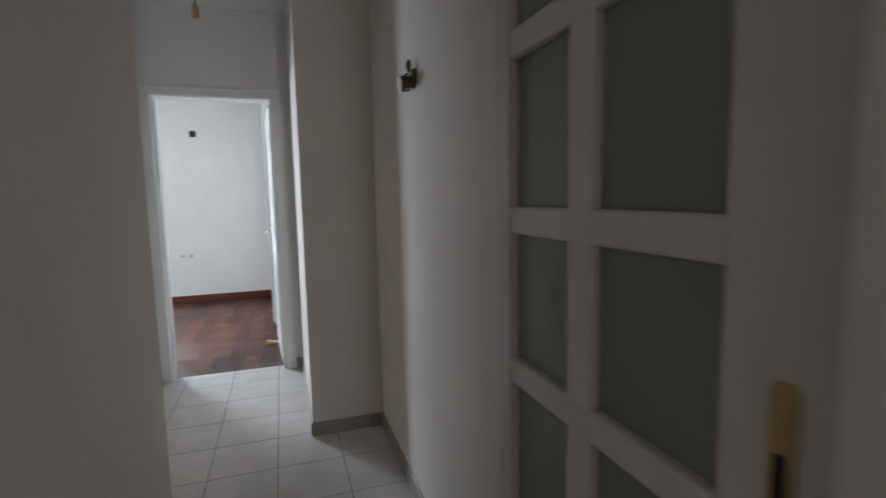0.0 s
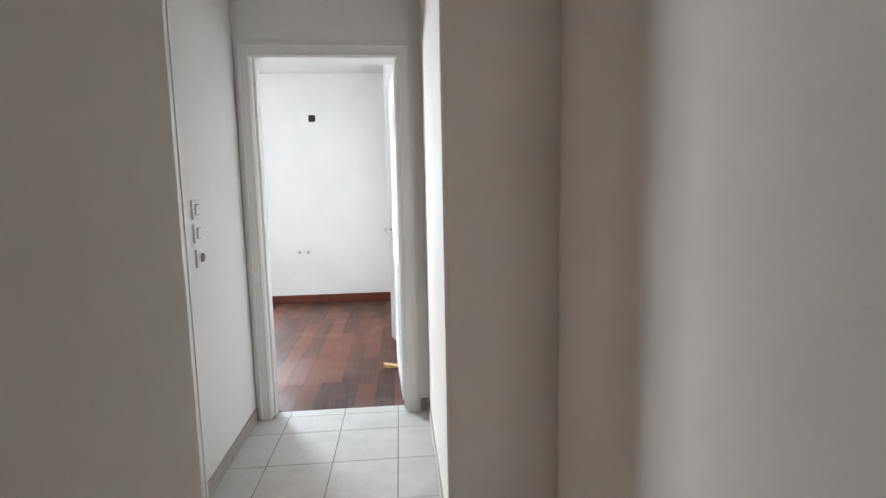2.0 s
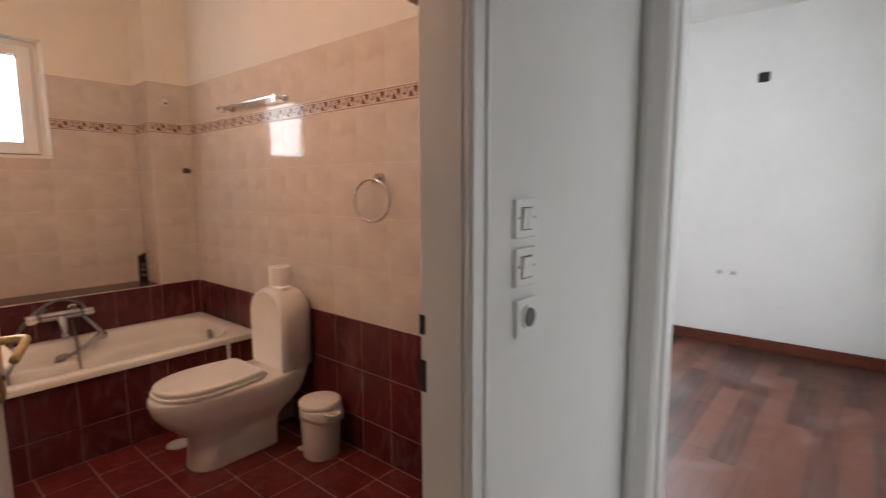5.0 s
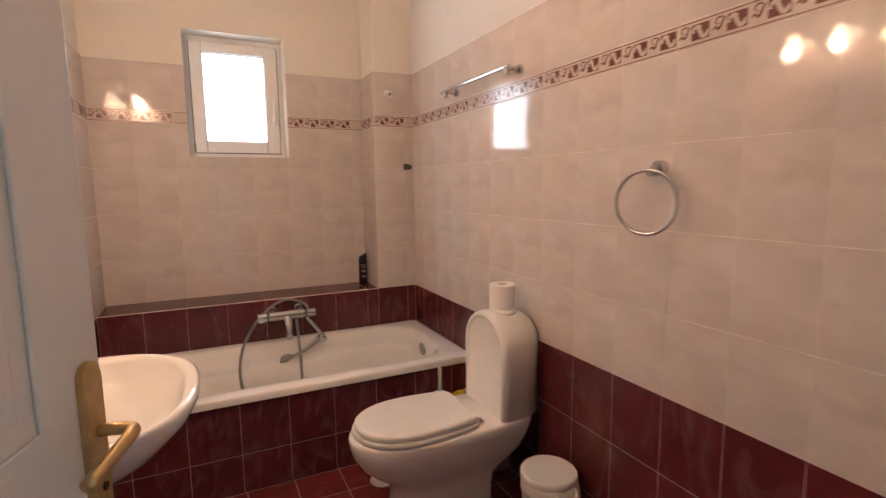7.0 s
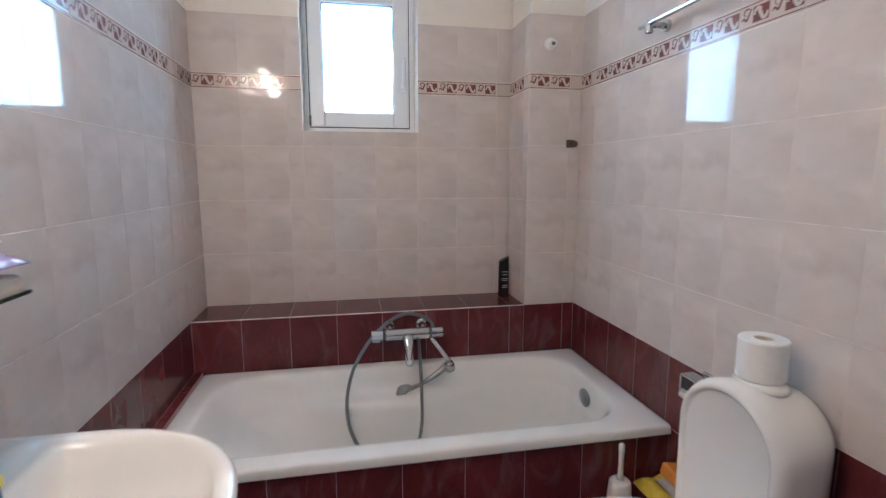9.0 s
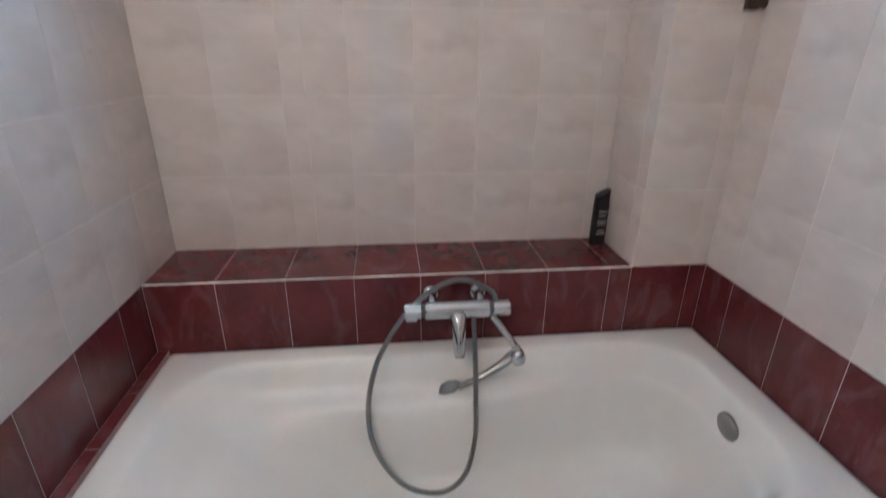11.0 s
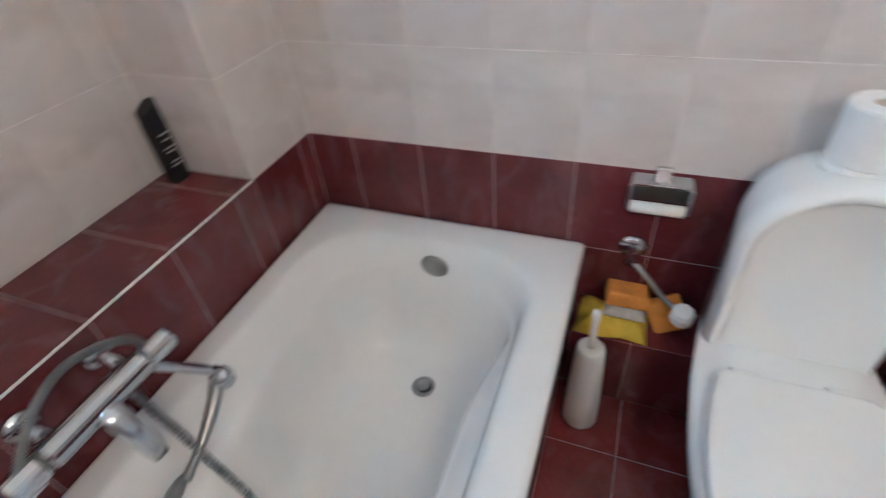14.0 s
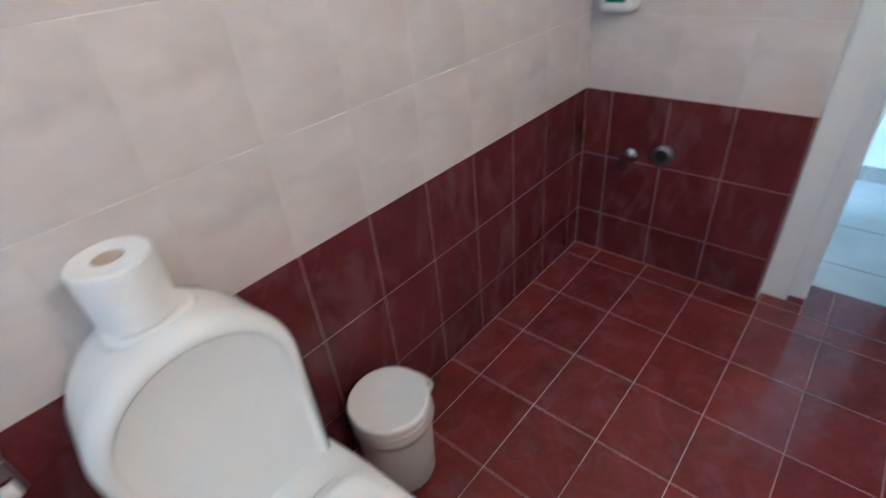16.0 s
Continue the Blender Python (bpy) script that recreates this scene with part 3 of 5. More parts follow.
for z in (0.25, 1.0, 1.75):
    part("hinge", rod((-0.652, 2.045, z), (-0.652, 2.045, z + 0.08), 0.007), BRASS, door_2)

# glazed sliding door against the passage wall
door_3 = thing("door_3", "white glazed sliding door with frosted panes and a brass pull", "door", kind="structure")
GX0, GX1 = 0.872, 0.903
GY0, GY1 = 0.000, 0.765
cols = [(0.153, 0.408), (0.479, 0.702)]
muntins = [0.20, 0.590, 0.928, 1.263, 1.627, 1.97]
bm = bmesh.new()
add_box(bm, GX0, GX1, GY0, cols[0][0], 0.01, 2.1, 0.004, 2)
add_box(bm, GX0, GX1, cols[1][1], GY1, 0.01, 2.1, 0.004, 2)
part("stile", bm, DOORPAINT, door_3)
part("mullion", box(GX0 + 0.004, GX1, cols[0][1], cols[1][0], 0.22, 2.0, 0.006, 2), DOORPAINT, door_3)
bm = box(GX0, GX1, cols[0][0], cols[1][1], 0.01, 0.20, 0.004, 2)
part("bottom_rail", bm, DOORPAINT, door_3)
part("top_rail", box(GX0, GX1, cols[0][0], cols[1][1], 2.0, 2.1, 0.004, 2), DOORPAINT, door_3)
for z in muntins[1:-1]:
    part("muntin", box(GX0 + 0.003, GX1, cols[0][0], cols[1][1], z - 0.029, z + 0.029, 0.008, 3), DOORPAINT, door_3)
for a, b in cols:
    for z0, z1 in zip(muntins, muntins[1:]):
        part("pane", box(GX0 + 0.023, GX0 + 0.027, a, b, z0, z1), FROST, door_3)
bm = bmesh.new()
ring = [(GX0, y, z) for y, z, _ in rounded(0.074, 1.03, 0.015, 0.10, 0.015, 0, 5)]
loft(bm, [ring, [(GX0 - 0.004, y, z) for _, y, z in ring]])
plate = part("pull_plate", bm, BRASS, door_3, "worn brass pull plate")
ring = [(GX0 - 0.0045, y, z) for y, z, _ in rounded(0.074, 1.005, 0.007, 0.05, 0.007, 0, 5)]
part("pull_recess", loft(bmesh.new(), [ring, [(GX0 - 0.0055, y, z) for _, y, z in ring]]), DARK, door_3)
part("door_post", box(0.800, 0.90, -0.22, -0.017, 0, 2.2, 0.006, 2), DOORPAINT, door_3)
part("sliding_track", box(0.86, 0.90, 0.028, 1.45, 2.115, 2.16, 0.003, 1), DOORPAINT, door_3)

# bathroom window
window_1 = thing("window_1", "small white plastic bathroom window with a milky pane", "window", kind="structure")
FX0, FX1 = -3.965, -3.90
bm = bmesh.new()
add_box(bm, FX0, FX1, WY0 + 0.0, WY0 + 0.045, WZ0, WZ1, 0.004, 2)
add_box(bm, FX0, FX1, WY1 - 0.045, WY1, WZ0, WZ1, 0.004, 2)
add_box(bm, FX0, FX1, WY0 + 0.045, WY1 - 0.045, WZ0, WZ0 + 0.045, 0.004, 2)
add_box(bm, FX0, FX1, WY0 + 0.045, WY1 - 0.045, WZ1 - 0.045, WZ1, 0.004, 2)
part("window_frame", bm, PVC, window_1)
SY0, SY1, SZ0, SZ1 = WY0 + 0.030, WY1 - 0.030, WZ0 + 0.030, WZ1 - 0.030
gy0, gy1, gz0, gz1 = 2.487, 2.828, 1.598, 2.108
bm = bmesh.new()
add_box(bm, FX0 + 0.012, FX1 + 0.014, SY0, gy0, SZ0, SZ1, 0.006, 2)
add_box(bm, FX0 + 0.012, FX1 + 0.014, gy1, SY1, SZ0, SZ1, 0.006, 2)
add_box(bm, FX0 + 0.012, FX1 + 0.014, gy0, gy1, SZ0, gz0, 0.006, 2)
add_box(bm, FX0 + 0.012, FX1 + 0.014, gy0, gy1, gz1, SZ1, 0.006, 2)
sash = part("sash", bm, PVC, window_1)
# near-black strips in place of the shade in the gap between sash and frame
bm = bmesh.new()
add_box(bm, FX1 - 0.0005, FX1 + 0.0012, SY0 - 0.004, SY1 + 0.004, SZ0 - 0.004, SZ0)
add_box(bm, FX1 - 0.0005, FX1 + 0.0012, SY0 - 0.004, SY0, SZ0, SZ1)
add_box(bm, FX1 - 0.0005, FX1 + 0.0012, SY1, SY1 + 0.004, SZ0, SZ1)
part("gap_shade_and_gasket", bm, DARK, window_1)
bm = bmesh.new()
add_box(bm, FX1 - 0.012, FX1 + 0.002, gy0 - 0.002, gy0 + 0.004, gz0, gz1)
add_box(bm, FX1 - 0.012, FX1 + 0.002, gy1 - 0.004, gy1 + 0.002, gz0, gz1)
add_box(bm, FX1 - 0.012, FX1 + 0.002, gy0, gy1, gz1 - 0.004, gz1 + 0.002)
part("gap_shade_and_gasket", bm, GREYPLASTIC, window_1)
pane = part("pane", box(-3.945, -3.941, gy0 - 0.01, gy1 + 0.01, gz0 - 0.01, gz1 + 0.01), MILK, window_1, "milky bright pane")
pane.visible_shadow = False
bm = bmesh.new()
add_box(bm, FX1 + 0.014, FX1 + 0.026, SY1 - 0.042, SY1 - 0.014, 1.70, 1.77, 0.004, 2)
add_box(bm, FX1 + 0.026, FX1 + 0.042, SY1 - 0.038, SY1 - 0.018, 1.72, 1.86, 0.005, 2)
part("window_handle", bm, PVC, window_1)
part("hinge", rod((FX1 + 0.008, SY0 + 0.001, SZ0 + 0.005), (FX1 + 0.008, SY0 + 0.001, SZ0 + 0.055), 0.007), GREYPLASTIC, window_1)
backdrop = structure("backdrop", box(-4.6, -4.55, 1.6, 3.7, 0.9, 3.2), SKYGLOW, "bright sky outside the bathroom window", "sky")

# skirting
for name, b in (("baseboard_passage", (HX0, HX0 + 0.009, 2.885, 3.650, 0, 0.075)), ("baseboard_pier", (HX1 - 0.009, HX1, 2.446, 3.650, 0, 0.075)),
                ("baseboard_pier_front", (HX1 - 0.009, HXR - 0.009, 2.446, 2.455, 0, 0.075)), ("baseboard_side", (HXR - 0.009, HXR, 0.72, 2.455, 0, 0.075)),
                ("baseboard_near", (HXN, HXN + 0.009, -2.4, 1.885, 0, 0.075)), ("baseboard_return", (HX0, HXN, 1.878, 1.885, 0, 0.075)),
                ("baseboard_door_left", (HX0 + 0.009, -0.497, 3.652, 3.661, 0, 0.075)), ("baseboard_door_right", (0.458, HX1 - 0.009, 3.652, 3.661, 0, 0.075))):
    sk = thing(name, "grey-beige tile skirting along the passage wall", "skirting", kind="structure")
    x0, x1, y0, y1, z0, z1 = b
    along_y = (y1 - y0) > (x1 - x0)
    a, e = (y0, y1) if along_y else (x0, x1)
    while a < e - 0.004:
        c = min(a + 0.32, e)
        if along_y:
            part("skirting_tile", box(x0, x1, a, c - 0.003, z0, z1, 0.0015, 1), SKIRTTILE, sk)
        else:
            part("skirting_tile", box(a, c - 0.003, y0, y1, z0, z1, 0.0015, 1), SKIRTTILE, sk)
        a = c
bm = bmesh.new()
add_box(bm, -2.7, 0.27, 6.742, 6.76, 0, 0.088, 0.004, 2)
add_box(bm, -2.7, 0.27, 6.736, 6.742, 0, 0.02, 0.002, 1)
structure("baseboard_bedroom", bm, WOODSKIRT, "red-brown wooden bedroom baseboard", "skirting")

# ---------------------------------------------------------------- passage things


def wall_switch(y, z, kind):
    sw = thing("wall_switch" if kind != "round" else "dimmer_switch", ("square white wall switch with two narrow rockers" if kind == "double" else "square white wall switch with a single rocker") if kind != "round" else "square white wall plate with a round dark dimmer", "switch", (HX0, y, z), group="switches by the bathroom door")
    part("plate", box(0, 0.009, -0.04, 0.04, -0.04, 0.04, 0.003, 2), PLASTIC, sw)
    if kind == "round":
        bm = bmesh.new()
        add_rod(bm, (0.009, 0.004, 0), (0.013, 0.004, 0), 0.026, 0.026, 24)
        part("bezel", bm, PLASTIC, sw)
        part("knob", rod((0.0125, 0.004, 0), (0.016, 0.004, 0), 0.021, 0.019, 24), BLACK, sw)
    else:
        bm = bmesh.new()
        add_box(bm, 0.0088, 0.0096, -0.0205, 0.0205, -0.0235, 0.0235)
        part("gap", bm, DARK, sw)
        for a, b in ((-0.0185, -0.001), (0.001, 0.0185)) if kind == "double" else ((-0.0185, 0.0185),):
            ro = part("rocker", box(-0.003, 0.003, a, b, -0.0215, 0.0215, 0.0015, 2), PLASTIC, sw)
            ro.matrix_basis = pose(0.0105, 0, 0, 0, 5, 0)
        for yy in (-0.03, 0.03):
            part("screw_cap", rod((0.0085, yy, 0.002), (0.0097, yy, 0.002), 0.0028, 0.0028, 10), GREYPLASTIC, sw)
    return sw


wall_switch(3.010, 1.252, "double")
wall_switch(3.012, 1.152, "rocker")
wall_switch(3.018, 1.045, "round")

lampless = thing("wall_lamp_bracket", "dark bronze wall lamp bracket with no shade", "lamp", (HXR, 1.567, 1.755))
part("backplate", rod((-0.012, 0, 0), (0, 0, 0), 0.034, 0.038, 20), BRONZE, lampless)
part("socket", rod((-0.012, 0, -0.012), (-0.058, 0, -0.02), 0.022, 0.026, 16), BRONZE, lampless)
part("hook", tube([Vector((-0.022 + 0.0, 0.018 * math.cos(a), 0.045 + 0.018 * math.sin(a))) for a in [2 * math.pi * k / 16 for k in range(16)]], 0.006, 8, closed=True), BRONZE, lampless, smooth=True)
part("wire", tube(smooth_line([(-0.02, 0.01, 0.02), (-0.05, 0.03, 0.0), (-0.045, 0.02, -0.04), (-0.02, -0.01, -0.045)], 6), 0.004, 8), BRONZE, lampless, smooth=True)

pend = thing("bare_lamp_holder", "bare brass lamp holder hanging on a black wire", "lamp", (-0.01, 3.05, HIGH))
part("ceiling_rose", rod((0, 0, -0.012), (0, 0, 0), 0.03, 0.035, 20), PLASTIC, pend)
part("wire", rod((0, 0, -0.205), (0, 0, -0.012), 0.004), BLACK, pend)
part("holder", lathe([(0.012, -0.285), (0.019, -0.28), (0.019, -0.22), (0.012, -0.20)], (0, 0, 0), 20), BRASS, pend)

# ---------------------------------------------------------------- bedroom things
robe = thing("built_in_wardrobe", "white built-in wardrobe with plain doors along the bedroom wall", "wardrobe", (0, 0, 0))
part("body", box(0.290, 0.90, 4.86, 6.754, 0.07, HIGH - 0.01), GLOSSPAINT, robe)
part("plinth", box(0.305, 0.90, 4.87, 6.754, 0.0, 0.07), WOODSKIRT, robe)
for y0, y1 in ((4.862, 5.38), (5.384, 5.90), (5.904, 6.42), (6.424, 6.749)):
    for z0, z1 in ((0.09, 1.98), (1.985, HIGH - 0.03)):
        part("door", box(0.272, 0.290, y0, y1, z0, z1, 0.003, 1), GLOSSPAINT, robe)
for y in (5.35, 5.41):
    for z in (1.05, 1.10):
        part("knob_hole", rod((0.2705, y, z), (0.2725, y, z), 0.006), GREYPLASTIC, robe)

jb = thing("junction_box", "open black junction box in the white bedroom wall", "electrical box", (-0.613, 6.76, 2.155))
ring = [(x, 0, z) for x, z, _ in rounded(0, 0, 0.040, 0.038, 0.012, 0, 4)]
part("rim", loft(bmesh.new(), [ring, [(x * 0.96, -0.006, z * 0.96) for x, _, z in ring]]), BLACK, jb)
part("hollow", box(-0.03, 0.03, -0.008, -0.005, -0.028, 0.028, 0.001, 1), DARK, jb)
for dx in (-0.050, 0.050):
    so = thing("wall_socket", "white wall socket on the bedroom wall", "socket", (-0.779 + dx, 6.76, 0.604), group="bedroom sockets")
    part("plate", box(-0.042, 0.042, -0.010, 0, -0.04, 0.04, 0.003, 2), PLASTIC, so)
    part("recess", rod((0, -0.011, 0), (0, -0.0095, 0), 0.021, 0.021, 20), SOCKETGREY, so)
    for ex in (-0.009, 0.009):
        part("pin_hole", rod((ex, -0.0115, 0), (ex, -0.0105, 0), 0.004, 0.004, 10), DARK, so)
wd = thing("door_wedge", "pale wooden wedge on the floor under the bedroom door", "doorstop", (0, 0, 0))
bm = bmesh.new()
v = [bm.verts.new(c) for c in ((0.215, 4.39, 0), (0.345, 4.395, 0), (0.345, 4.435, 0), (0.215, 4.43, 0), (0.345, 4.395, 0.006), (0.345, 4.435, 0.006), (0.215, 4.39, 0.032), (0.215, 4.43, 0.032))]
for q in ((0, 1, 2, 3), (6, 7, 5, 4), (0, 6, 4, 1), (1, 4, 5, 2), (2, 5, 7, 3), (3, 7, 6, 0)):
    bm.faces.new([v[i] for i in q])
part("wedge", bm, WEDGEWOOD, wd)

# ---------------------------------------------------------------- bathroom things
# bathtub
tub = thing("bathtub", "white enamelled built-in bathtub with an oxblood tiled apron", "bathtub", (0, 0, 0))
TX0, TX1, TY0, TY1, RIM = -3.518, -2.737, 1.955, 3.653, 0.446


def tub_ring(x0, x1, y0, y1, r, z):
    """A rounded outline with its long sides divided."""
    ring = rounded((x0 + x1) / 2, (y0 + y1) / 2, (x1 - x0) / 2, (y1 - y0) / 2, r, z, 9)
    out = []
    for i, p in enumerate(ring):
        q = ring[(i + 1) % len(ring)]
        out.append(p)
        if i in (19, 39):
            n = 12
            out += [tuple(p[c] + (q[c] - p[c]) * j / n for c in range(3)) for j in range(1, n)]
    return out


def arms(ring, k):
    """Brings the long sides in, to leave an arm rest that dies out towards the foot end."""
    out = []
    for x, y, z in ring:
        back = min(1.0, max(0.0, (3.18 - y) / 0.30))
        front = min(1.0, max(0.0, (3.42 - y) / 0.22))
        back, front = back * back * (3 - 2 * back), front * front * (3 - 2 * front)
        mid = (x + 3.134) / 0.28
        out.append((x + k * 0.055 * back * max(0.0, -mid) - k * 0.045 * front * max(0.0, mid), y, z))
    return out


bm = bmesh.new()
rings = [tub_ring(TX0, TX1, TY0, TY1, 0.008, RIM - 0.035), tub_ring(TX0, TX1, TY0, TY1, 0.010, RIM - 0.006), tub_ring(TX0 + 0.006, TX1 - 0.006, TY0 + 0.006, TY1 - 0.006, 0.012, RIM),
         tub_ring(-3.455, -2.815, 2.030, 3.565, 0.17, RIM - 0.001), tub_ring(-3.445, -2.826, 2.042, 3.555, 0.17, RIM - 0.006), tub_ring(-3.435, -2.838, 2.06, 3.543, 0.17, RIM - 0.022),
         tub_ring(-3.422, -2.848, 2.10, 3.532, 0.17, 0.385), tub_ring(-3.416, -2.853, 2.13, 3.527, 0.17, 0.350),
         arms(tub_ring(-3.410, -2.858, 2.16, 3.522, 0.17, 0.336), 0.6), arms(tub_ring(-3.405, -2.862, 2.20, 3.518, 0.17, 0.330), 1.0), arms(tub_ring(-3.398, -2.868, 2.25, 3.512, 0.17, 0.300), 1.15),
         arms(tub_ring(-3.385, -2.88, 2.33, 3.50, 0.17, 0.22), 1.15), arms(tub_ring(-3.37, -2.895, 2.43, 3.485, 0.16, 0.13), 1.0),
         arms(tub_ring(-3.345, -2.92, 2.50, 3.46, 0.15, 0.085), 0.8), tub_ring(-3.29, -2.97, 2.56, 3.42, 0.13, 0.062), tub_ring(-3.22, -3.04, 2.66, 3.34, 0.08, 0.054)]
loft(bm, rings, cap0=False, cap1=True)
shell = part("shell", bm, ENAMEL, tub, smooth=True)
sub = shell.modifiers.new("soft", "SUBSURF")
sub.levels = sub.render_levels = 1
part("overflow_cover", lathe([(0.0, -0.004), (0.034, -0.004), (0.039, 0.0), (0.039, 0.007), (0.035, 0.011), (0.0, 0.012)], (0, 0, 0), 32, False, False), SATIN, tub, "satin steel overflow cover", True).matrix_basis = pose(-3.119, 3.530, 0.377, 97, 0, 0)
drain = part("drain", lathe([(0.0, 0.0), (0.033, 0.0), (0.034, 0.003), (0.026, 0.005), (0.022, 0.001)], (0, 0, 0), 32, False, True), SATIN, tub, "steel drain with a plug", True)
drain.matrix_basis = pose(-3.116, 3.347, 0.058)
part("plug", lathe([(0.017, 0.0), (0.018, 0.006), (0.015, 0.009), (0.0, 0.010)], (-3.116, 3.347, 0.060), 24, True, False), SATIN, tub, smooth=True)
apron = part("apron", box(-2.80, -2.7547, BY0, BY1, 0, 0.408), PINKGROUT, tub)

# strip of tile between bathtub and wall
strip = structure("trim_strip", box(LEDGE, -2.757, BY0, 1.953, 0.38, 0.4513), PINKGROUT, "narrow oxblood tiled strip beside the bathtub", "trim")

# bath mixer with shower hose
mix = thing("bath_mixer", "chrome thermostatic bath mixer with ribbed hose and hand shower", "mixer tap", (LEDGE, 2.829, 0.592))
part("body", lathe([(0.023, -0.098), (0.0265, -0.094), (0.0265, 0.094), (0.023, 0.098)], (0, 0, 0), 28), CHROME, mix, smooth=False).matrix_basis = pose(0.075, 0, 0.0, 90, 0, 0)
for s, nm in ((-1, "temperature_knob"), (1, "flow_knob")):
    part("collar", rod((0.075, s * 0.098, 0), (0.075, s * 0.106, 0), 0.0205, 0.0205, 24), GREYPLASTIC, mix)
    part(nm, lathe([(0.021, 0), (0.025, 0.003), (0.025, 0.05), (0.022, 0.054)], (0, 0, 0), 24), CHROME, mix).matrix_basis = pose(0.075, s * 0.106, 0, -90 * s, 0, 0)
part("knob_fin", box(0.066, 0.09, -0.155, -0.12, -0.028, -0.018, 0.003, 2), CHROME, mix)
for y in (-0.074, 0.074):
    part("rosette", lathe([(0.028, 0), (0.028, 0.004), (0.020, 0.014), (0.0, 0.016)], (0, 0, 0), 24, True, False), CHROME, mix, smooth=True).matrix_basis = pose(0, y, 0.020, 0, 90, 0)
    part("inlet", tube(smooth_line([(0.012, y, 0.020), (0.04, y, 0.014), (0.065, y * 0.98, 0.004)], 5), 0.016, 14), CHROME, mix, smooth=True)
bm = bmesh.new()
sp = [((0.085, 0.0), 0.0, 0.026, 0.016), ((0.105, 0.0), -0.018, 0.024, 0.016), ((0.128, 0.0), -0.06, 0.020, 0.014), ((0.142, 0.0), -0.10, 0.018, 0.012), ((0.147, 0.0), -0.124, 0.014, 0.010)]
loft(bm, [[(c[0] + rx * math.cos(a), c[1] + ry * math.sin(a), z + 0.5 * rx * math.cos(a)) for a in [2 * math.pi * k / 20 for k in range(20)]] for c, z, ry, rx in sp])
part("spout", bm, CHROME, mix, smooth=True)
# the cradle arm, which holds the hand shower at the end of the body
part("cradle_arm", tube(smooth_line([(0.078, 0.105, -0.022), (0.092, 0.135, -0.06), (0.108, 0.168, -0.105), (0.116, 0.188, -0.14)], 6), lambda i: 0.011 + 0.003 * (i > 14), 14), CHROME, mix, smooth=True)
part("cradle_head", lathe([(0.015, 0.0), (0.022, 0.004), (0.025, 0.02), (0.022, 0.040), (0.013, 0.047)], (0, 0, 0), 24), CHROME, mix, smooth=True).matrix_basis = pose(0.118, 0.190, -0.168, 20, 12, 0)
# hand shower hanging below
bm = tube(smooth_line([(0.122, 0.175, -0.138), (0.130, 0.140, -0.162), (0.137, 0.09, -0.192), (0.142, 0.035, -0.217), (0.145, 0.0, -0.228)], 6), lambda i: 0.0115 + 0.0025 * math.sin(i * 0.26), 12)
part("hand_shower", bm, SATIN, mix, "grey steel hand shower", True)
bm = bmesh.new()
loft(bm, [[(0.140 + 0.006 * math.sin(a), -0.007 - dy + 0.004 * math.cos(a), -0.230 - dy * 0.15 + w * math.cos(a)) for a in [2 * math.pi * k / 12 for k in range(12)]] for dy, w in ((-0.010, 0.013), (0.006, 0.024), (0.034, 0.026), (0.050, 0.017))])
part("spray_head", bm, SATIN, mix, smooth=True)
bm = bmesh.new()
loft(bm, [[(0.122 + 0.007 * math.sin(a), 0.156 + dy, -0.150 + dy * 0.5 + w * math.cos(a)) for a in [2 * math.pi * k / 12 for k in range(12)]] for dy, w in ((-0.016, 0.012), (-0.002, 0.024), (0.022, 0.024), (0.034, 0.015))])
part("handle_end", bm, SATIN, mix, smooth=True)
# ribbed metal hose: over the body, down in a loop and up to the outlet
line = smooth_line([(0.090, 0.118, -0.01), (0.062, 0.108, 0.045), (0.050, 0.03, 0.083), (0.052, -0.04, 0.075), (0.068, -0.11, 0.035), (0.100, -0.180, -0.03), (0.150, -0.245, -0.13),
                    (0.200, -0.272, -0.25), (0.242, -0.253, -0.365), (0.282, -0.178, -0.458), (0.297, -0.075, -0.486), (0.280, 0.0, -0.45), (0.235, 0.038, -0.36), (0.175, 0.048, -0.25), (0.115, 0.052, -0.13), (0.080, 0.050, -0.03)], 46)
part("hose", tube(line, lambda i: (0.0050, 0.0084, 0.0084)[i % 3], 10), SATIN, mix, "ribbed steel shower hose", False)

bottle = thing("shampoo_bottle", "slim black bottle standing in the corner of the tiled ledge", "bottle", (-3.715, 3.362, DADO + 0.002))
bm = bmesh.new()
loft(bm, [[(x, y, z) for x, y, _ in rounded(0, 0, hx, hy, min(hx, hy) * 0.85, 0, 5)] for z, hx, hy in ((0.001, 0.018, 0.024), (0.004, 0.021, 0.027), (0.15, 0.020, 0.026), (0.165, 0.018, 0.024))])
part("body", bm, BLACK, bottle)
part("cap", loft(bmesh.new(), [[(x, y, z + (0.012 * y / 0.024 if z > 0.18 else 0)) for x, y, _ in rounded(0, 0, 0.019, 0.025, 0.016, 0, 5)] for z in (0.166, 0.19)]), BLACK, bottle)
for k, (z, w) in enumerate(((0.125, 0.016), (0.11, 0.012), (0.09, 0.017), (0.08, 0.014), (0.055, 0.012), (0.045, 0.016))):
    part("lettering_bar", box(0.0208, 0.0214, -w, w, z, z + 0.004), SKIRTTILE, bottle)

# toilet
toilet = thing("toilet", "white ceramic close-coupled toilet with closed lid and arched cistern", "toilet", (-2.293, -0.006, 0))


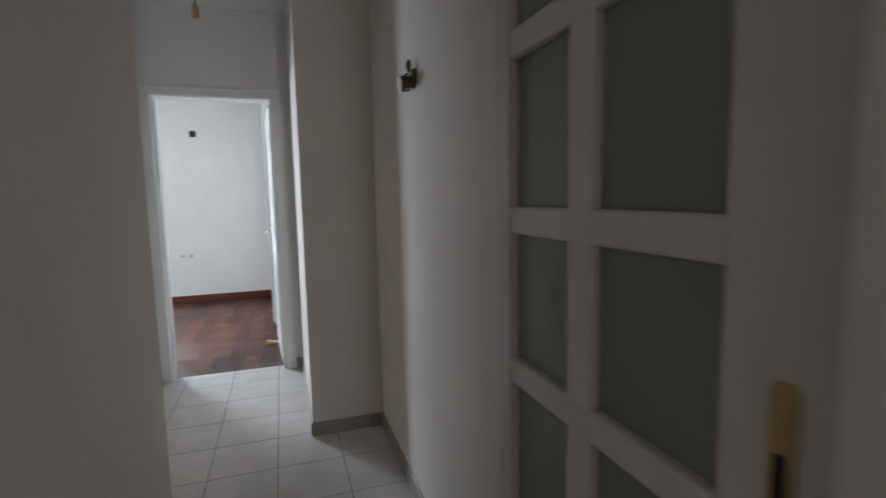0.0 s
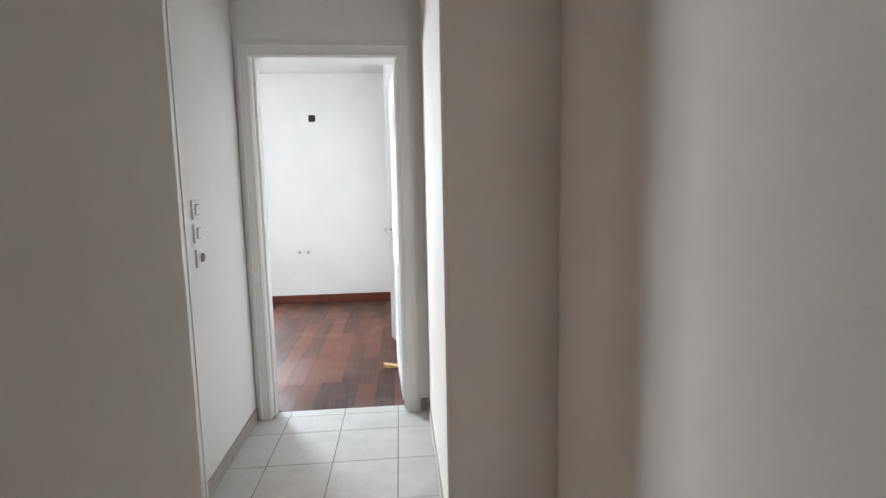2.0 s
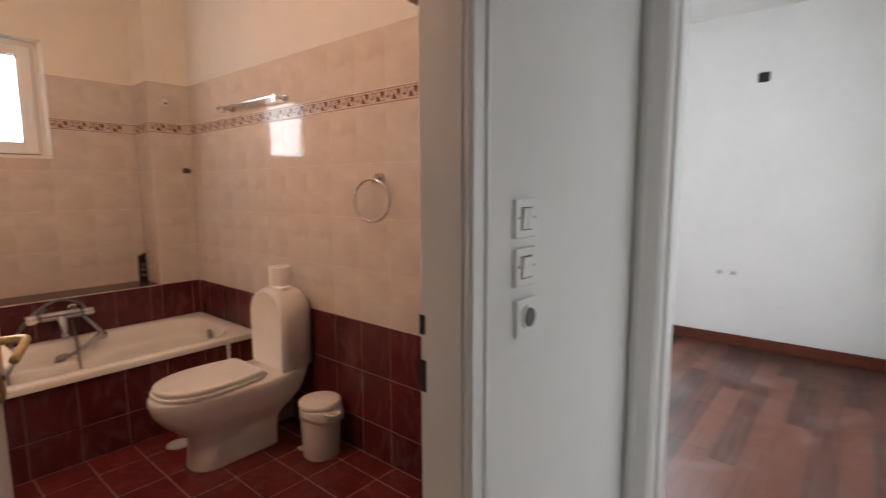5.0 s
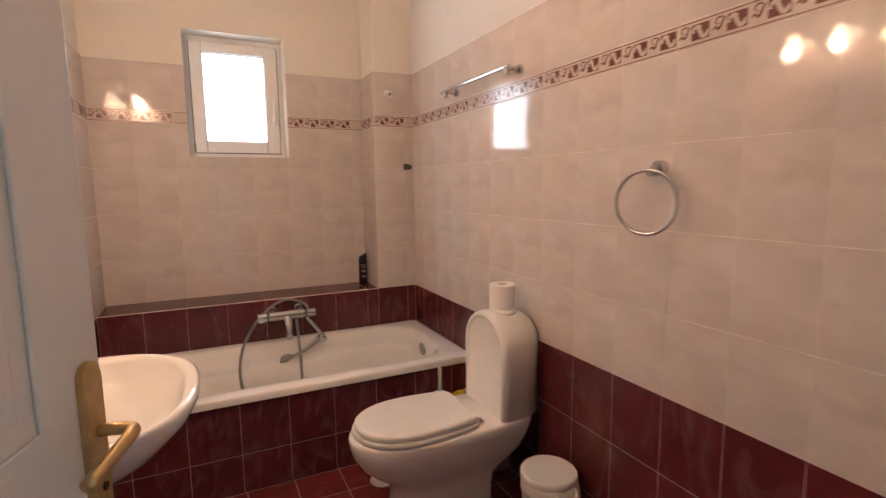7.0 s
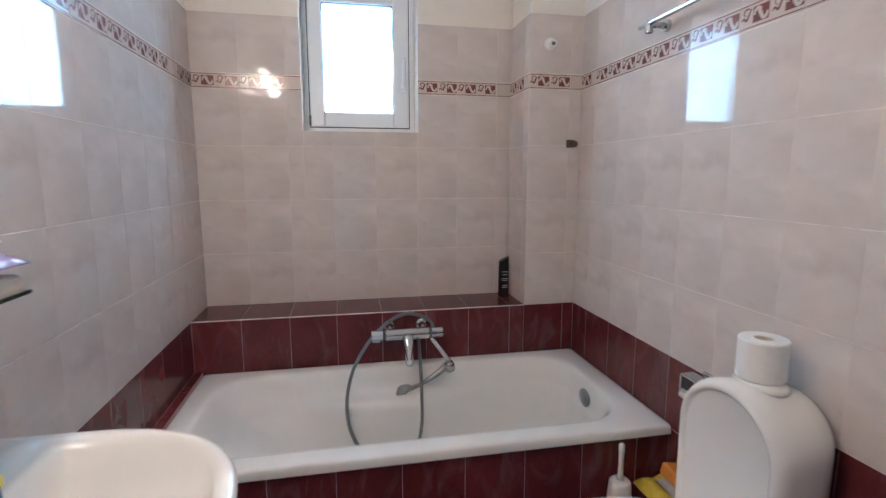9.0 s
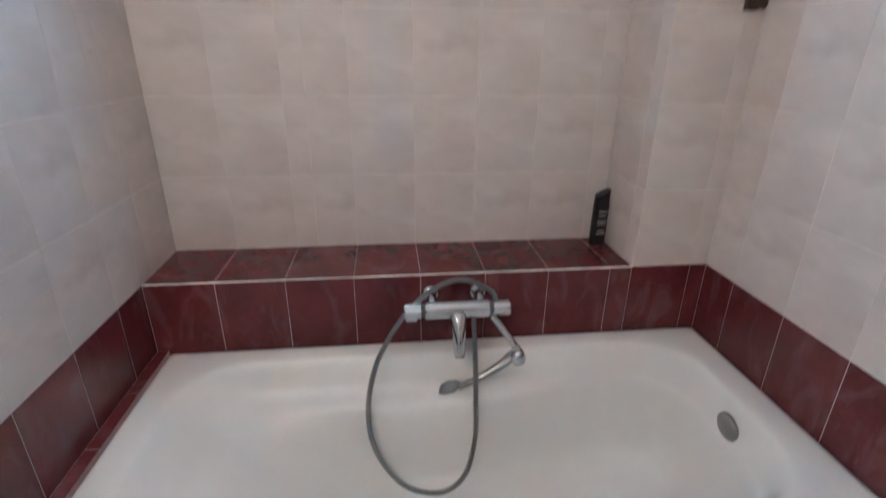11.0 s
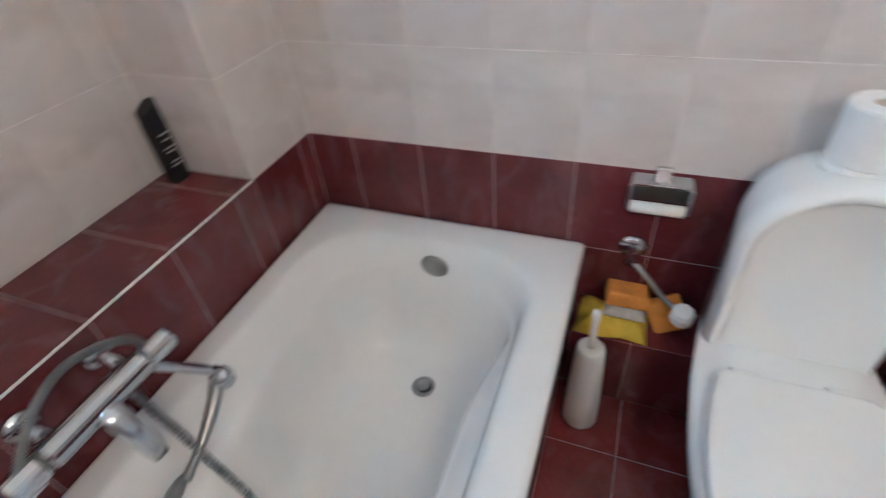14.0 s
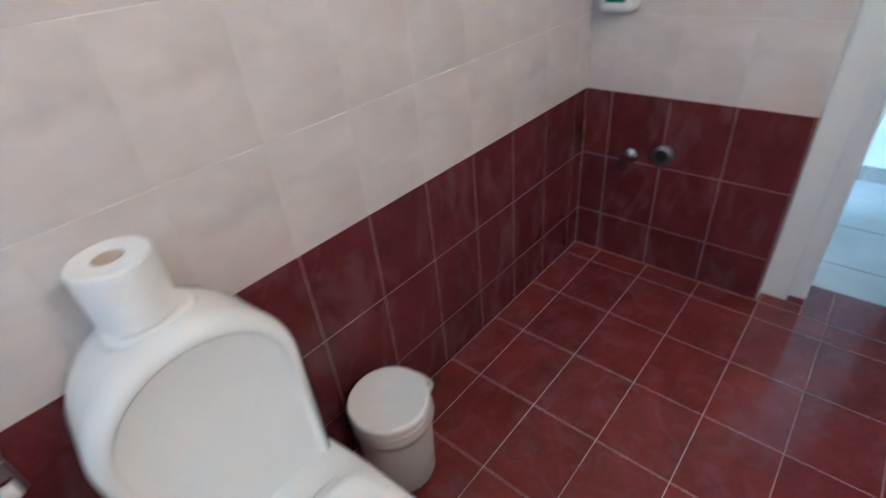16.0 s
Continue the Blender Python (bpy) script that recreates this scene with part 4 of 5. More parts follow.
def pan_ring(y_back, y_front, h_back, h_mid, z, r=0.035, n=28, flat=0.48):
    """An outline with a straight back, sides that widen to the middle and a long rounded front (towards -y)."""
    mid = y_back - (y_back - y_front) * flat
    out = []
    for k in range(n + 1):
        a = math.pi * k / n
        c, q = math.cos(a), math.sin(a)
        out.append((h_mid * math.copysign(abs(c) ** 0.88, c), mid - (mid - y_front) * q ** 0.94, z))
    side = [(h_mid * (1 - f * f) + h_back * f * f, mid + (y_back - r - mid) * f, z) for f in (0.35, 0.7, 1.0)]
    corner = [(h_back - r + r * math.cos(radians(w)), y_back - r + r * math.sin(radians(w)), z) for w in (22, 45, 68, 90)]
    half = side + corner
    return out + [(-x, y, zz) for x, y, zz in half] + half[::-1]


bm = bmesh.new()
loft(bm, [pan_ring(3.445, 3.030, 0.098, 0.100, 0.0, flat=0.75), pan_ring(3.447, 3.026, 0.100, 0.102, 0.010, flat=0.75), pan_ring(3.45, 3.036, 0.098, 0.100, 0.10, flat=0.72),
          pan_ring(3.46, 3.036, 0.100, 0.104, 0.155, flat=0.68), pan_ring(3.49, 3.010, 0.112, 0.120, 0.190, flat=0.62), pan_ring(3.525, 2.962, 0.128, 0.142, 0.222, flat=0.56),
          pan_ring(3.565, 2.920, 0.138, 0.160, 0.260, flat=0.52), pan_ring(3.59, 2.893, 0.143, 0.173, 0.305, flat=0.5), pan_ring(3.605, 2.882, 0.147, 0.181, 0.345, flat=0.5),
          pan_ring(3.612, 2.880, 0.148, 0.183, 0.368, flat=0.5), pan_ring(3.612, 2.884, 0.147, 0.180, 0.380, flat=0.5), pan_ring(3.606, 2.895, 0.141, 0.172, 0.384, flat=0.5)])
part("bowl", bm, CERAMIC, toilet, smooth=True)
bm = bmesh.new()
loft(bm, [pan_ring(3.362, 2.905, 0.146, 0.168, 0.386), pan_ring(3.365, 2.896, 0.151, 0.174, 0.390), pan_ring(3.365, 2.896, 0.151, 0.174, 0.400), pan_ring(3.362, 2.903, 0.146, 0.169, 0.404)])
part("seat", bm, PLASTIC, toilet, smooth=False)
bm = bmesh.new()
loft(bm, [pan_ring(3.354, 2.914, 0.142, 0.161, 0.4055), pan_ring(3.356, 2.906, 0.147, 0.167, 0.409), pan_ring(3.356, 2.906, 0.147, 0.167, 0.422), pan_ring(3.352, 2.912, 0.144, 0.163, 0.428), pan_ring(3.344, 2.927, 0.136, 0.153, 0.431), pan_ring(3.32, 2.99, 0.10, 0.11, 0.432)])
part("lid", bm, PLASTIC, toilet, "closed white lid", False)
for sx in (-0.085, 0.085):
    part("hinge", box(sx - 0.026, sx + 0.026, 3.362, 3.384, 0.386, 0.408, 0.006, 3), PLASTIC, toilet)
    part("hinge_slot", box(sx - 0.024, sx + 0.024, 3.3845, 3.390, 0.386, 0.393, 0.001, 1), GREYCLOTH, toilet, "dark slot behind the hinge")


def arch(half, z0, z1, y, n=24):
    """The front outline of the cistern at one depth: upright sides under a round top."""
    half, z1 = half * 0.985, z1 - 0.006
    r = half
    pts = [(half * 0.985, y, z0)]
    for k in range(n + 1):
        a = math.pi * k / n
        pts.append((half * math.cos(a), y, z1 - r * 0.92 + r * 0.92 * math.sin(a)))
    return pts + [(-half * 0.985, y, z0)]


# the front is a thick rounded rim round a sunk flat panel, open at the foot
bm = bmesh.new()
loft(bm, [arch(0.104, 0.3832, 0.770, 3.660), arch(0.122, 0.3832, 0.785, 3.640), arch(0.144, 0.3832, 0.802, 3.610), arch(0.157, 0.3832, 0.808, 3.570), arch(0.161, 0.3832, 0.807, 3.530), arch(0.165, 0.3832, 0.809, 3.495),
          arch(0.166, 0.3832, 0.809, 3.478), arch(0.163, 0.3832, 0.806, 3.465), arch(0.157, 0.3832, 0.800, 3.456), arch(0.150, 0.3832, 0.792, 3.451), arch(0.143, 0.3832, 0.785, 3.452), arch(0.138, 0.3832, 0.781, 3.455), arch(0.1355, 0.3832, 0.778, 3.459), arch(0.133, 0.3832, 0.776, 3.460)])
part("cistern", bm, CERAMIC, toilet, smooth=True)
part("cistern_cover", lathe([(0.0, 0.788), (0.066, 0.788), (0.068, 0.794), (0.066, 0.802), (0.060, 0.8055), (0.0, 0.806)], (0, 3.545, 0), 36, False, False, 1.0, 0.80), CERAMIC, toilet, smooth=True)
part("plinth_cap", rod((0.099, 3.14, 0.09), (0.1035, 3.14, 0.09), 0.022, 0.018, 20), CERAMIC, toilet)

roll = thing("toilet_roll", "white toilet paper roll standing on the cistern", "toilet paper", (-2.300, 3.545, 0.8065))
part("paper", lathe([(0.021, 0.0), (0.051, 0.0), (0.054, 0.004), (0.0545, 0.095), (0.052, 0.099), (0.021, 0.099), (0.021, 0.0)], (0, 0, 0), 36, False, False), PAPER, roll)
part("core", lathe([(0.0205, 0.002), (0.0205, 0.097), (0.0195, 0.097), (0.0195, 0.002)], (0, 0, 0), 24, False, False), SAND, roll)

# cistern supply
sup = thing("water_supply", "chrome wall valve with flexible hose to the cistern", "valve", (-2.622, 3.655, 0.452))
part("rosette", lathe([(0.034, 0), (0.034, 0.004), (0.02, 0.014), (0, 0.016)], (0, 0, 0), 24, True, False), CHROME, sup, smooth=True).matrix_basis = pose(0, 0, 0, 90, 0, 0)
part("valve", rod((0, -0.012, 0), (0.0, -0.06, -0.004), 0.014, 0.016), CHROME, sup)
part("hose", tube(smooth_line([(0.0, -0.05, -0.004), (0.04, -0.07, -0.03), (0.09, -0.09, -0.075), (0.130, -0.11, -0.09), (0.150, -0.12, -0.085)], 8), 0.007, 10), SATIN, sup, smooth=True)
part("nut", lathe([(0.022, 0), (0.027, 0.004), (0.027, 0.034), (0.02, 0.045)], (0, 0, 0), 10), PLASTIC, sup, "white plastic nut").matrix_basis = pose(0.137, -0.105, -0.118, 20, 0, 0)

holder = thing("paper_holder", "chrome toilet paper holder with an empty white roller on the wall", "paper holder", (-2.592, 3.655, 0.628))
part("mount", box(-0.016, 0.018, -0.012, 0, 0.038, 0.062, 0.004, 2), CHROME, holder)
part("cover", box(-0.062, 0.062, -0.052, -0.004, 0.034, 0.042, 0.003, 2), CHROME, holder)
part("back", box(-0.062, 0.062, -0.008, -0.003, -0.03, 0.034, 0.002, 1), SATIN, holder)
for s in (-1, 1):
    part("arm", box(s * 0.062 - 0.004, s * 0.062 + 0.004, -0.052, -0.004, -0.032, 0.036, 0.002, 1), CHROME, holder)
part("roller", lathe([(0.008, -0.058), (0.014, -0.056), (0.014, 0.056), (0.008, 0.058)], (0, 0, 0), 20), PLASTIC, holder, "white plastic roller", True).matrix_basis = pose(0.0, -0.045, -0.024, 0, 90, 0)

brush = thing("toilet_brush", "white toilet brush in its tall holder beside the bathtub", "toilet brush", (-2.678, 3.428, 0))
part("holder", lathe([(0.044, 0.0), (0.047, 0.004), (0.045, 0.10), (0.037, 0.27), (0.034, 0.30), (0.030, 0.306), (0.022, 0.308)], (0, 0, 0), 28), PLASTIC, brush, smooth=True)
part("handle", lathe([(0.011, 0.306), (0.009, 0.33), (0.008, 0.39), (0.010, 0.41), (0.0095, 0.43), (0.005, 0.434)], (0, 0, 0), 18), PLASTIC, brush, smooth=True)

# cloths and sponges on the boxing


def crumpled(cx, cy, z0, hx, hy, h, seed, n=16, m=12):
    bm = bmesh.new()
    grid = []
    for j in range(m + 1):
        row = []
        for i in range(n + 1):
            u, v = i / n * 2 - 1, j / m * 2 - 1
            edge = max(abs(u), abs(v))
            f = noise.noise(Vector((u * 1.6 + seed, v * 1.6, seed * 2.1)))
            z = z0 + 0.004 + h * max(0.0, (1 - edge ** 4)) * (0.75 + 0.5 * f)
            row.append(bm.verts.new((cx + hx * u * (1 + 0.12 * f), cy + hy * v * (1 + 0.12 * f), z)))
        grid.append(row)
    for j in range(m):
        for i in range(n):
            bm.faces.new((grid[j][i], grid[j][i + 1], grid[j + 1][i + 1], grid[j + 1][i]))
    ring = [grid[0][i] for i in range(n + 1)] + [grid[j][n] for j in range(1, m + 1)] + [grid[m][i] for i in range(n - 1, -1, -1)] + [grid[j][0] for j in range(m - 1, 0, -1)]
    low = [bm.verts.new((q.co.x, q.co.y, z0 + 0.0005)) for q in ring]
    for a in range(len(ring)):
        b = (a + 1) % len(ring)
        bm.faces.new((ring[a], ring[b], low[b], low[a]))
    bm.faces.new(low)
    return bm


ZB = 0.25
cl = tagged(part("cleaning_cloth", crumpled(-2.640, 3.578, ZB, 0.088, 0.062, 0.048, 1.3), YELLOW, smooth=True), "folded yellow cleaning cloth on the tiled pipe boxing", "cloth")
cl2 = tagged(part("grey_cloth", crumpled(-2.612, 3.590, ZB + 0.046, 0.052, 0.042, 0.016, 4.1), GREYCLOTH, smooth=True), "grey folded cloth between yellow cloth and sponge", "cloth")
sg = part("sponge", box(-0.052, 0.052, -0.036, 0.036, 0, 0.042, 0.007, 2), ORANGE)
sg.matrix_basis = pose(-2.615, 3.595, ZB + 0.064, -12, 4, 4)
tagged(sg, "orange sponge lying on folded cloths", "sponge")
sg2 = part("sponge_cloth", box(-0.045, 0.045, -0.012, 0.012, -0.05, 0.05, 0.006, 2), ORANGE)
sg2.matrix_basis = pose(-2.512, 3.585, ZB + 0.056, -10, -28, 6)
tagged(sg2, "orange sponge cloth leaning behind the toilet", "sponge")

# pedal bin
pb = thing("pedal_bin", "small white plastic pedal bin standing beside the toilet", "bin", (-1.937, 3.515, 0))
pb.scale = (1.0, 1.0, 1.05)
part("body", lathe([(0.084, 0.0), (0.088, 0.004), (0.094, 0.12), (0.099, 0.240), (0.101, 0.246), (0.094, 0.246)], (0, 0, 0), 36), PLASTIC, pb, smooth=True)
part("lid", lathe([(0.101, 0.242), (0.103, 0.246), (0.103, 0.262), (0.099, 0.268), (0.094, 0.269), (0.090, 0.2675), (0.0, 0.269)], (0, 0, 0), 36, False, False), PLASTIC, pb, smooth=True)
part("handle", tube(smooth_line([(0.095, -0.045, 0.232), (0.118, -0.030, 0.226), (0.125, 0.0, 0.222), (0.118, 0.030, 0.226), (0.095, 0.045, 0.232)], 6), 0.006, 10), PLASTIC, pb, smooth=True)
part("hinge", box(-0.028, 0.028, 0.088, 0.108, 0.222, 0.25, 0.005, 2), PLASTIC, pb)
bm = bmesh.new()
rows = []
for h, flare in ((0.246, 0.0), (0.232, 0.006), (0.214, 0.010), (0.196, 0.007)):
    ringv = []
    for k in range(48):
        a = 2 * math.pi * k / 48
        fold = 0.0025 * math.sin(9 * a) + 0.002 * math.sin(17 * a + 1)
        side = max(0.0, math.cos(a - 0.4))
        ringv.append(((0.1015 + flare * side + fold * side) * math.cos(a), (0.1015 + flare * side + fold * side) * math.sin(a), h - 0.03 * side * (0.246 - h) / 0.05))
    rows.append(ringv)
loft(bm, rows)
part("bin_liner", bm, LINER, pb, "thin white bag folded over the rim", smooth=True)
part("pedal", box(-0.115, -0.075, -0.065, -0.03, 0.006, 0.018, 0.005, 2), PLASTIC, pb)
scrap = part("floor_cap", lathe([(0.056, 0.0), (0.058, 0.003), (0.046, 0.009), (0.0, 0.010)], (-2.575, 3.09, 0.0), 24, True, False), SOCKETGREY, smooth=True)
tagged(scrap, "pale plastic drain cover on the red tiled floor", "drain cover")

# towel rail and ring
rail = thing("towel_rail", "chrome towel rail on the tiled wall", "towel rail", (0, 0, 0))
for x in (-2.905, -2.338):
    part("mount", rod((x, 3.655, 1.786), (x, 3.641, 1.786), 0.020, 0.018, 20), CHROME, rail)
    part("post", rod((x, 3.645, 1.786), (x, 3.585, 1.786), 0.010, 0.010), CHROME, rail)
    part("end", rod((x, 3.585, 1.799), (x, 3.585, 1.759), 0.013, 0.013, 18), CHROME, rail)
part("bar", rod((-2.955, 3.583, 1.790), (-2.318, 3.583, 1.790), 0.0085, 0.0085, 16), CHROME, rail)

tr = thing("towel_ring", "chrome towel ring hanging on the tiled wall", "towel ring", (-1.617, 3.655, 1.357))
part("mount", rod((0, 0, 0), (0, -0.022, 0), 0.024, 0.022, 24), CHROME, tr)
part("arm", rod((0, -0.02, 0), (0, -0.052, -0.012), 0.012, 0.013), CHROME, tr)
part("ring", tube([Vector((0.093 * math.sin(a), -0.050, -0.098 + 0.093 * math.cos(a))) for a in [2 * math.pi * k / 40 for k in range(40)]], 0.0058, 10, closed=True), CHROME, tr, smooth=True).matrix_basis = Matrix.Translation((-0.006, -0.054, 0)) @ Matrix.Rotation(radians(14), 4, "Z") @ Matrix.Translation((0, 0.050, 0))

# small fittings on the duct
fit1 = thing("wall_hook", "small dark metal hook on the tiled duct", "hook", (LEDGE, 3.607, 1.435))
part("mount", box(0, 0.012, -0.018, 0.018, -0.018, 0.018, 0.003, 2), BRONZE, fit1)
part("stub", rod((0.012, 0.0, 0), (0.045, 0.006, -0.004), 0.013, 0.015), BRONZE, fit1)
fit2 = thing("shower_outlet", "round white wall outlet on the tiled duct", "wall outlet", (LEDGE, 3.496, 1.870))
part("flange", lathe([(0.028, 0), (0.028, 0.006), (0.02, 0.014)], (0, 0, 0), 24), PLASTIC, fit2, smooth=True).matrix_basis = pose(0, 0, 0, 0, 90, 0)
part("nozzle", rod((0.012, 0, 0), (0.040, 0, -0.004), 0.014, 0.016, 18), PLASTIC, fit2)
part("hollow", rod((0.0395, 0, -0.004), (0.041, 0, -0.004), 0.009, 0.009, 16), GREYPLASTIC, fit2)

# washbasin
basin = thing("washbasin", "cream-white ceramic washbasin on a pedestal", "washbasin", (-1.985, BY0, 0))
BZ = 0.817


def basin_ring(hx, y0, y1, z, n=40, p=2.6):
    """Back straight along the wall, front a broad curve."""
    out = []
    for k in range(n + 1):
        a = math.pi * k / n
        c, s = math.cos(a), math.sin(a)
        out.append((hx * math.copysign(abs(c) ** (2 / p), c), 0.945 * (y0 + (y1 - y0) * (0.30 + 0.70 * abs(s) ** (2 / p))), z))
    return out + [(-hx, y0 + 0.02, z), (-hx + 0.03, y0, z), (hx - 0.03, y0, z), (hx, y0 + 0.02, z)]


bm = bmesh.new()
loft(bm, [basin_ring(0.10, 0.03, 0.24, BZ - 0.22), basin_ring(0.17, 0.015, 0.33, BZ - 0.185), basin_ring(0.25, 0.006, 0.43, BZ - 0.12), basin_ring(0.315, 0.003, 0.495, BZ - 0.05), basin_ring(0.330, 0.002, 0.512, BZ - 0.018), basin_ring(0.330, 0.002, 0.513, BZ - 0.006), basin_ring(0.322, 0.004, 0.505, BZ + 0.002),
          basin_ring(0.300, 0.125, 0.482, BZ - 0.002), basin_ring(0.290, 0.140, 0.472, BZ - 0.014), basin_ring(0.27, 0.150, 0.455, BZ - 0.05), basin_ring(0.22, 0.165, 0.41, BZ - 0.10), basin_ring(0.13, 0.20, 0.34, BZ - 0.132), basin_ring(0.05, 0.24, 0.30, BZ - 0.14)])
part("bowl", bm, CERAMIC, basin, smooth=True)
part("pedestal", lathe([(0.105, 0.0), (0.11, 0.01), (0.085, 0.10), (0.078, 0.40), (0.095, 0.60), (0.11, 0.66)], (0, 0.16, 0), 28, True, True, 1.0, 1.05), CERAMIC, basin, smooth=True)
part("overflow_hole", rod((0.02, 0.1475, BZ - 0.04), (0.02, 0.158, BZ - 0.045), 0.011, 0.011, 18), DARK, basin)
part("waste", lathe([(0.0, -0.140), (0.022, -0.140), (0.022, -0.136), (0.0, -0.135)], (0, 0.27, BZ), 20, False, False), CHROME, basin)
tap = thing("basin_mixer", "chrome single-lever basin mixer on the washbasin", "mixer tap", (-1.985, 1.995, BZ))
part("body", lathe([(0.028, 0.0), (0.029, 0.006), (0.024, 0.02), (0.023, 0.075), (0.026, 0.085), (0.022, 0.10), (0.0, 0.106)], (0, 0, 0), 28, True, False), CHROME, tap, smooth=True)
part("spout", tube(smooth_line([(0, 0.01, 0.045), (0, 0.06, 0.065), (0, 0.115, 0.068), (0, 0.135, 0.055)], 6), lambda i: 0.016 - 0.0002 * i, 16), CHROME, tap, smooth=True)
part("lever", tube(smooth_line([(0, 0.0, 0.10), (0, 0.03, 0.118), (0, 0.10, 0.130), (0, 0.12, 0.130)], 6), lambda i: 0.012 - 0.0003 * i, 12), CHROME, tap, smooth=True)

cup = thing("glass_mug", "clear glass mug with a handle on the washbasin", "mug", (-2.155, 2.0, BZ + 0.004))
part("wall", lathe([(0.026, 0.0), (0.030, 0.003), (0.036, 0.085), (0.0335, 0.085), (0.027, 0.006), (0.0, 0.006)], (0, 0, 0), 28, True, False), GLASS, cup, smooth=True)
part("handle", tube(smooth_line([(-0.033, 0, 0.07), (-0.058, 0, 0.066), (-0.062, 0, 0.04), (-0.052, 0, 0.018), (-0.03, 0, 0.016)], 6), 0.004, 10), GLASS, cup, smooth=True)
beaker = thing("toothbrush_beaker", "white beaker with a blue toothbrush on the washbasin", "beaker", (-2.085, 1.978, BZ + 0.004))
part("cup", lathe([(0.026, 0.0), (0.028, 0.004), (0.032, 0.10), (0.030, 0.10), (0.026, 0.01), (0, 0.01)], (0, 0, 0), 24, True, False), PLASTIC, beaker, smooth=True)
part("toothbrush", rod((0.0, 0.0, 0.012), (-0.02, 0.016, 0.17), 0.004, 0.005, 10), BLUE, beaker, "blue toothbrush")
jar = thing("cream_jar", "white plastic cream jar standing by the tap", "jar", (-2.165, 1.958, BZ + 0.004))
part("pot", lathe([(0.026, 0), (0.028, 0.004), (0.028, 0.10)], (0, 0, 0), 24), PLASTIC, jar)
part("cap", lathe([(0.030, 0.10), (0.030, 0.132), (0.027, 0.135)], (0, 0, 0), 24), PAPER, jar)
toy = thing("soap_toy", "small colourful plastic soap toy beside the glass mug", "soap dish", (-2.09, 2.055, BZ + 0.004))
part("base", lathe([(0.024, 0), (0.027, 0.004), (0.025, 0.020), (0.018, 0.028), (0, 0.031)], (0, 0, 0), 20, True, False, 1.2, 0.8), BLACK, toy, smooth=True)
for k, (mm, dx) in enumerate(((YELLOWPLASTIC, -0.022), (REDPLASTIC, 0.004), (YELLOWPLASTIC, 0.026))):
    part("spot", lathe([(0.010, 0.0), (0.010, 0.012), (0.006, 0.016)], (dx, 0.008, 0.020), 14), mm, toy)

shelf = thing("glass_shelf", "glass shelf on chrome brackets above the washbasin", "shelf", (-1.995, BY0, 1.088))
part("glass_plate", box(-0.30, 0.30, 0.004, 0.120, 0, 0.007, 0.002, 1), GREENGLASS, shelf)
for x in (-0.27, 0.27):
    part("bracket", box(x - 0.008, x + 0.008, 0.0, 0.05, -0.012, -0.0005, 0.003, 1), CHROME, shelf)
tw = tagged(part("folded_towel", bmesh.new(), SAND), "folded beige towel with a mint edge on the glass shelf", "towel")
bm = bmesh.new()
loft(bm, [[(-2.262 + dx, 1.985 + y, 1.0955 + 0.016 + z) for y, z, _ in rounded(0, 0, 0.062, 0.016, 0.015, 0, 4)] for dx in (0.0, 0.02, 0.15, 0.28)])
bm.to_mesh(tw.data)
bm.free()
tw2 = tagged(part("mint_cloth", loft(bmesh.new(), [[(-2.160 + dx, 1.990 + y, 1.1285 + 0.007 + z) for y, z, _ in rounded(0, 0, 0.064, 0.007, 0.0065, 0, 4)] for dx in (0.0, 0.02, 0.10, 0.175)]), MINT), "mint green folded cloth on a beige towel", "cloth")
tagged(part("sanitary_packet", crumpled(-2.165, 1.99, 1.143, 0.112, 0.062, 0.040, 7.7), PURPLE, smooth=True), "lilac plastic packet with white blossoms on the folded cloths", "packet")

mir = thing("mirror", "frameless wall mirror above the washbasin", "mirror", (-1.85, BY0, 1.50))
part("glass", box(-0.31, 0.31, 0.002, 0.008, -0.26, 0.34, 0.002, 1), MIRROR, mir)

lamp = thing("vanity_lamp", "wall lamp with three lit warm bulbs above the mirror", "lamp", (-2.0, BY0, 2.04))
part("bar", box(-0.28, 0.28, 0, 0.025, -0.03, 0.03, 0.006, 2), CHROME, lamp)
for x, y in ((-0.22, 0.085), (0.0, 0.095), (0.22, 0.085)):
    part("arm", rod((x, 0.02, 0), (x, y - 0.03, 0), 0.009, 0.016), CHROME, lamp)
    part("bulb", lathe([(0.012, -0.035), (0.026, -0.02), (0.030, 0.0), (0.024, 0.02), (0.0, 0.03)], (x, y, 0), 18, True, False), BULB, lamp, "lit warm bulb", True)
    pt = bpy.data.lights.new("bulb_light", "POINT")
    pt.energy, pt.color, pt.shadow_soft_size = BULB_WATTS, (1.0, 0.55, 0.32), 0.035
    new("bulb_light", pt).location = (-2.0 + x, BY0 + y + 0.02, 2.04 - 0.06)

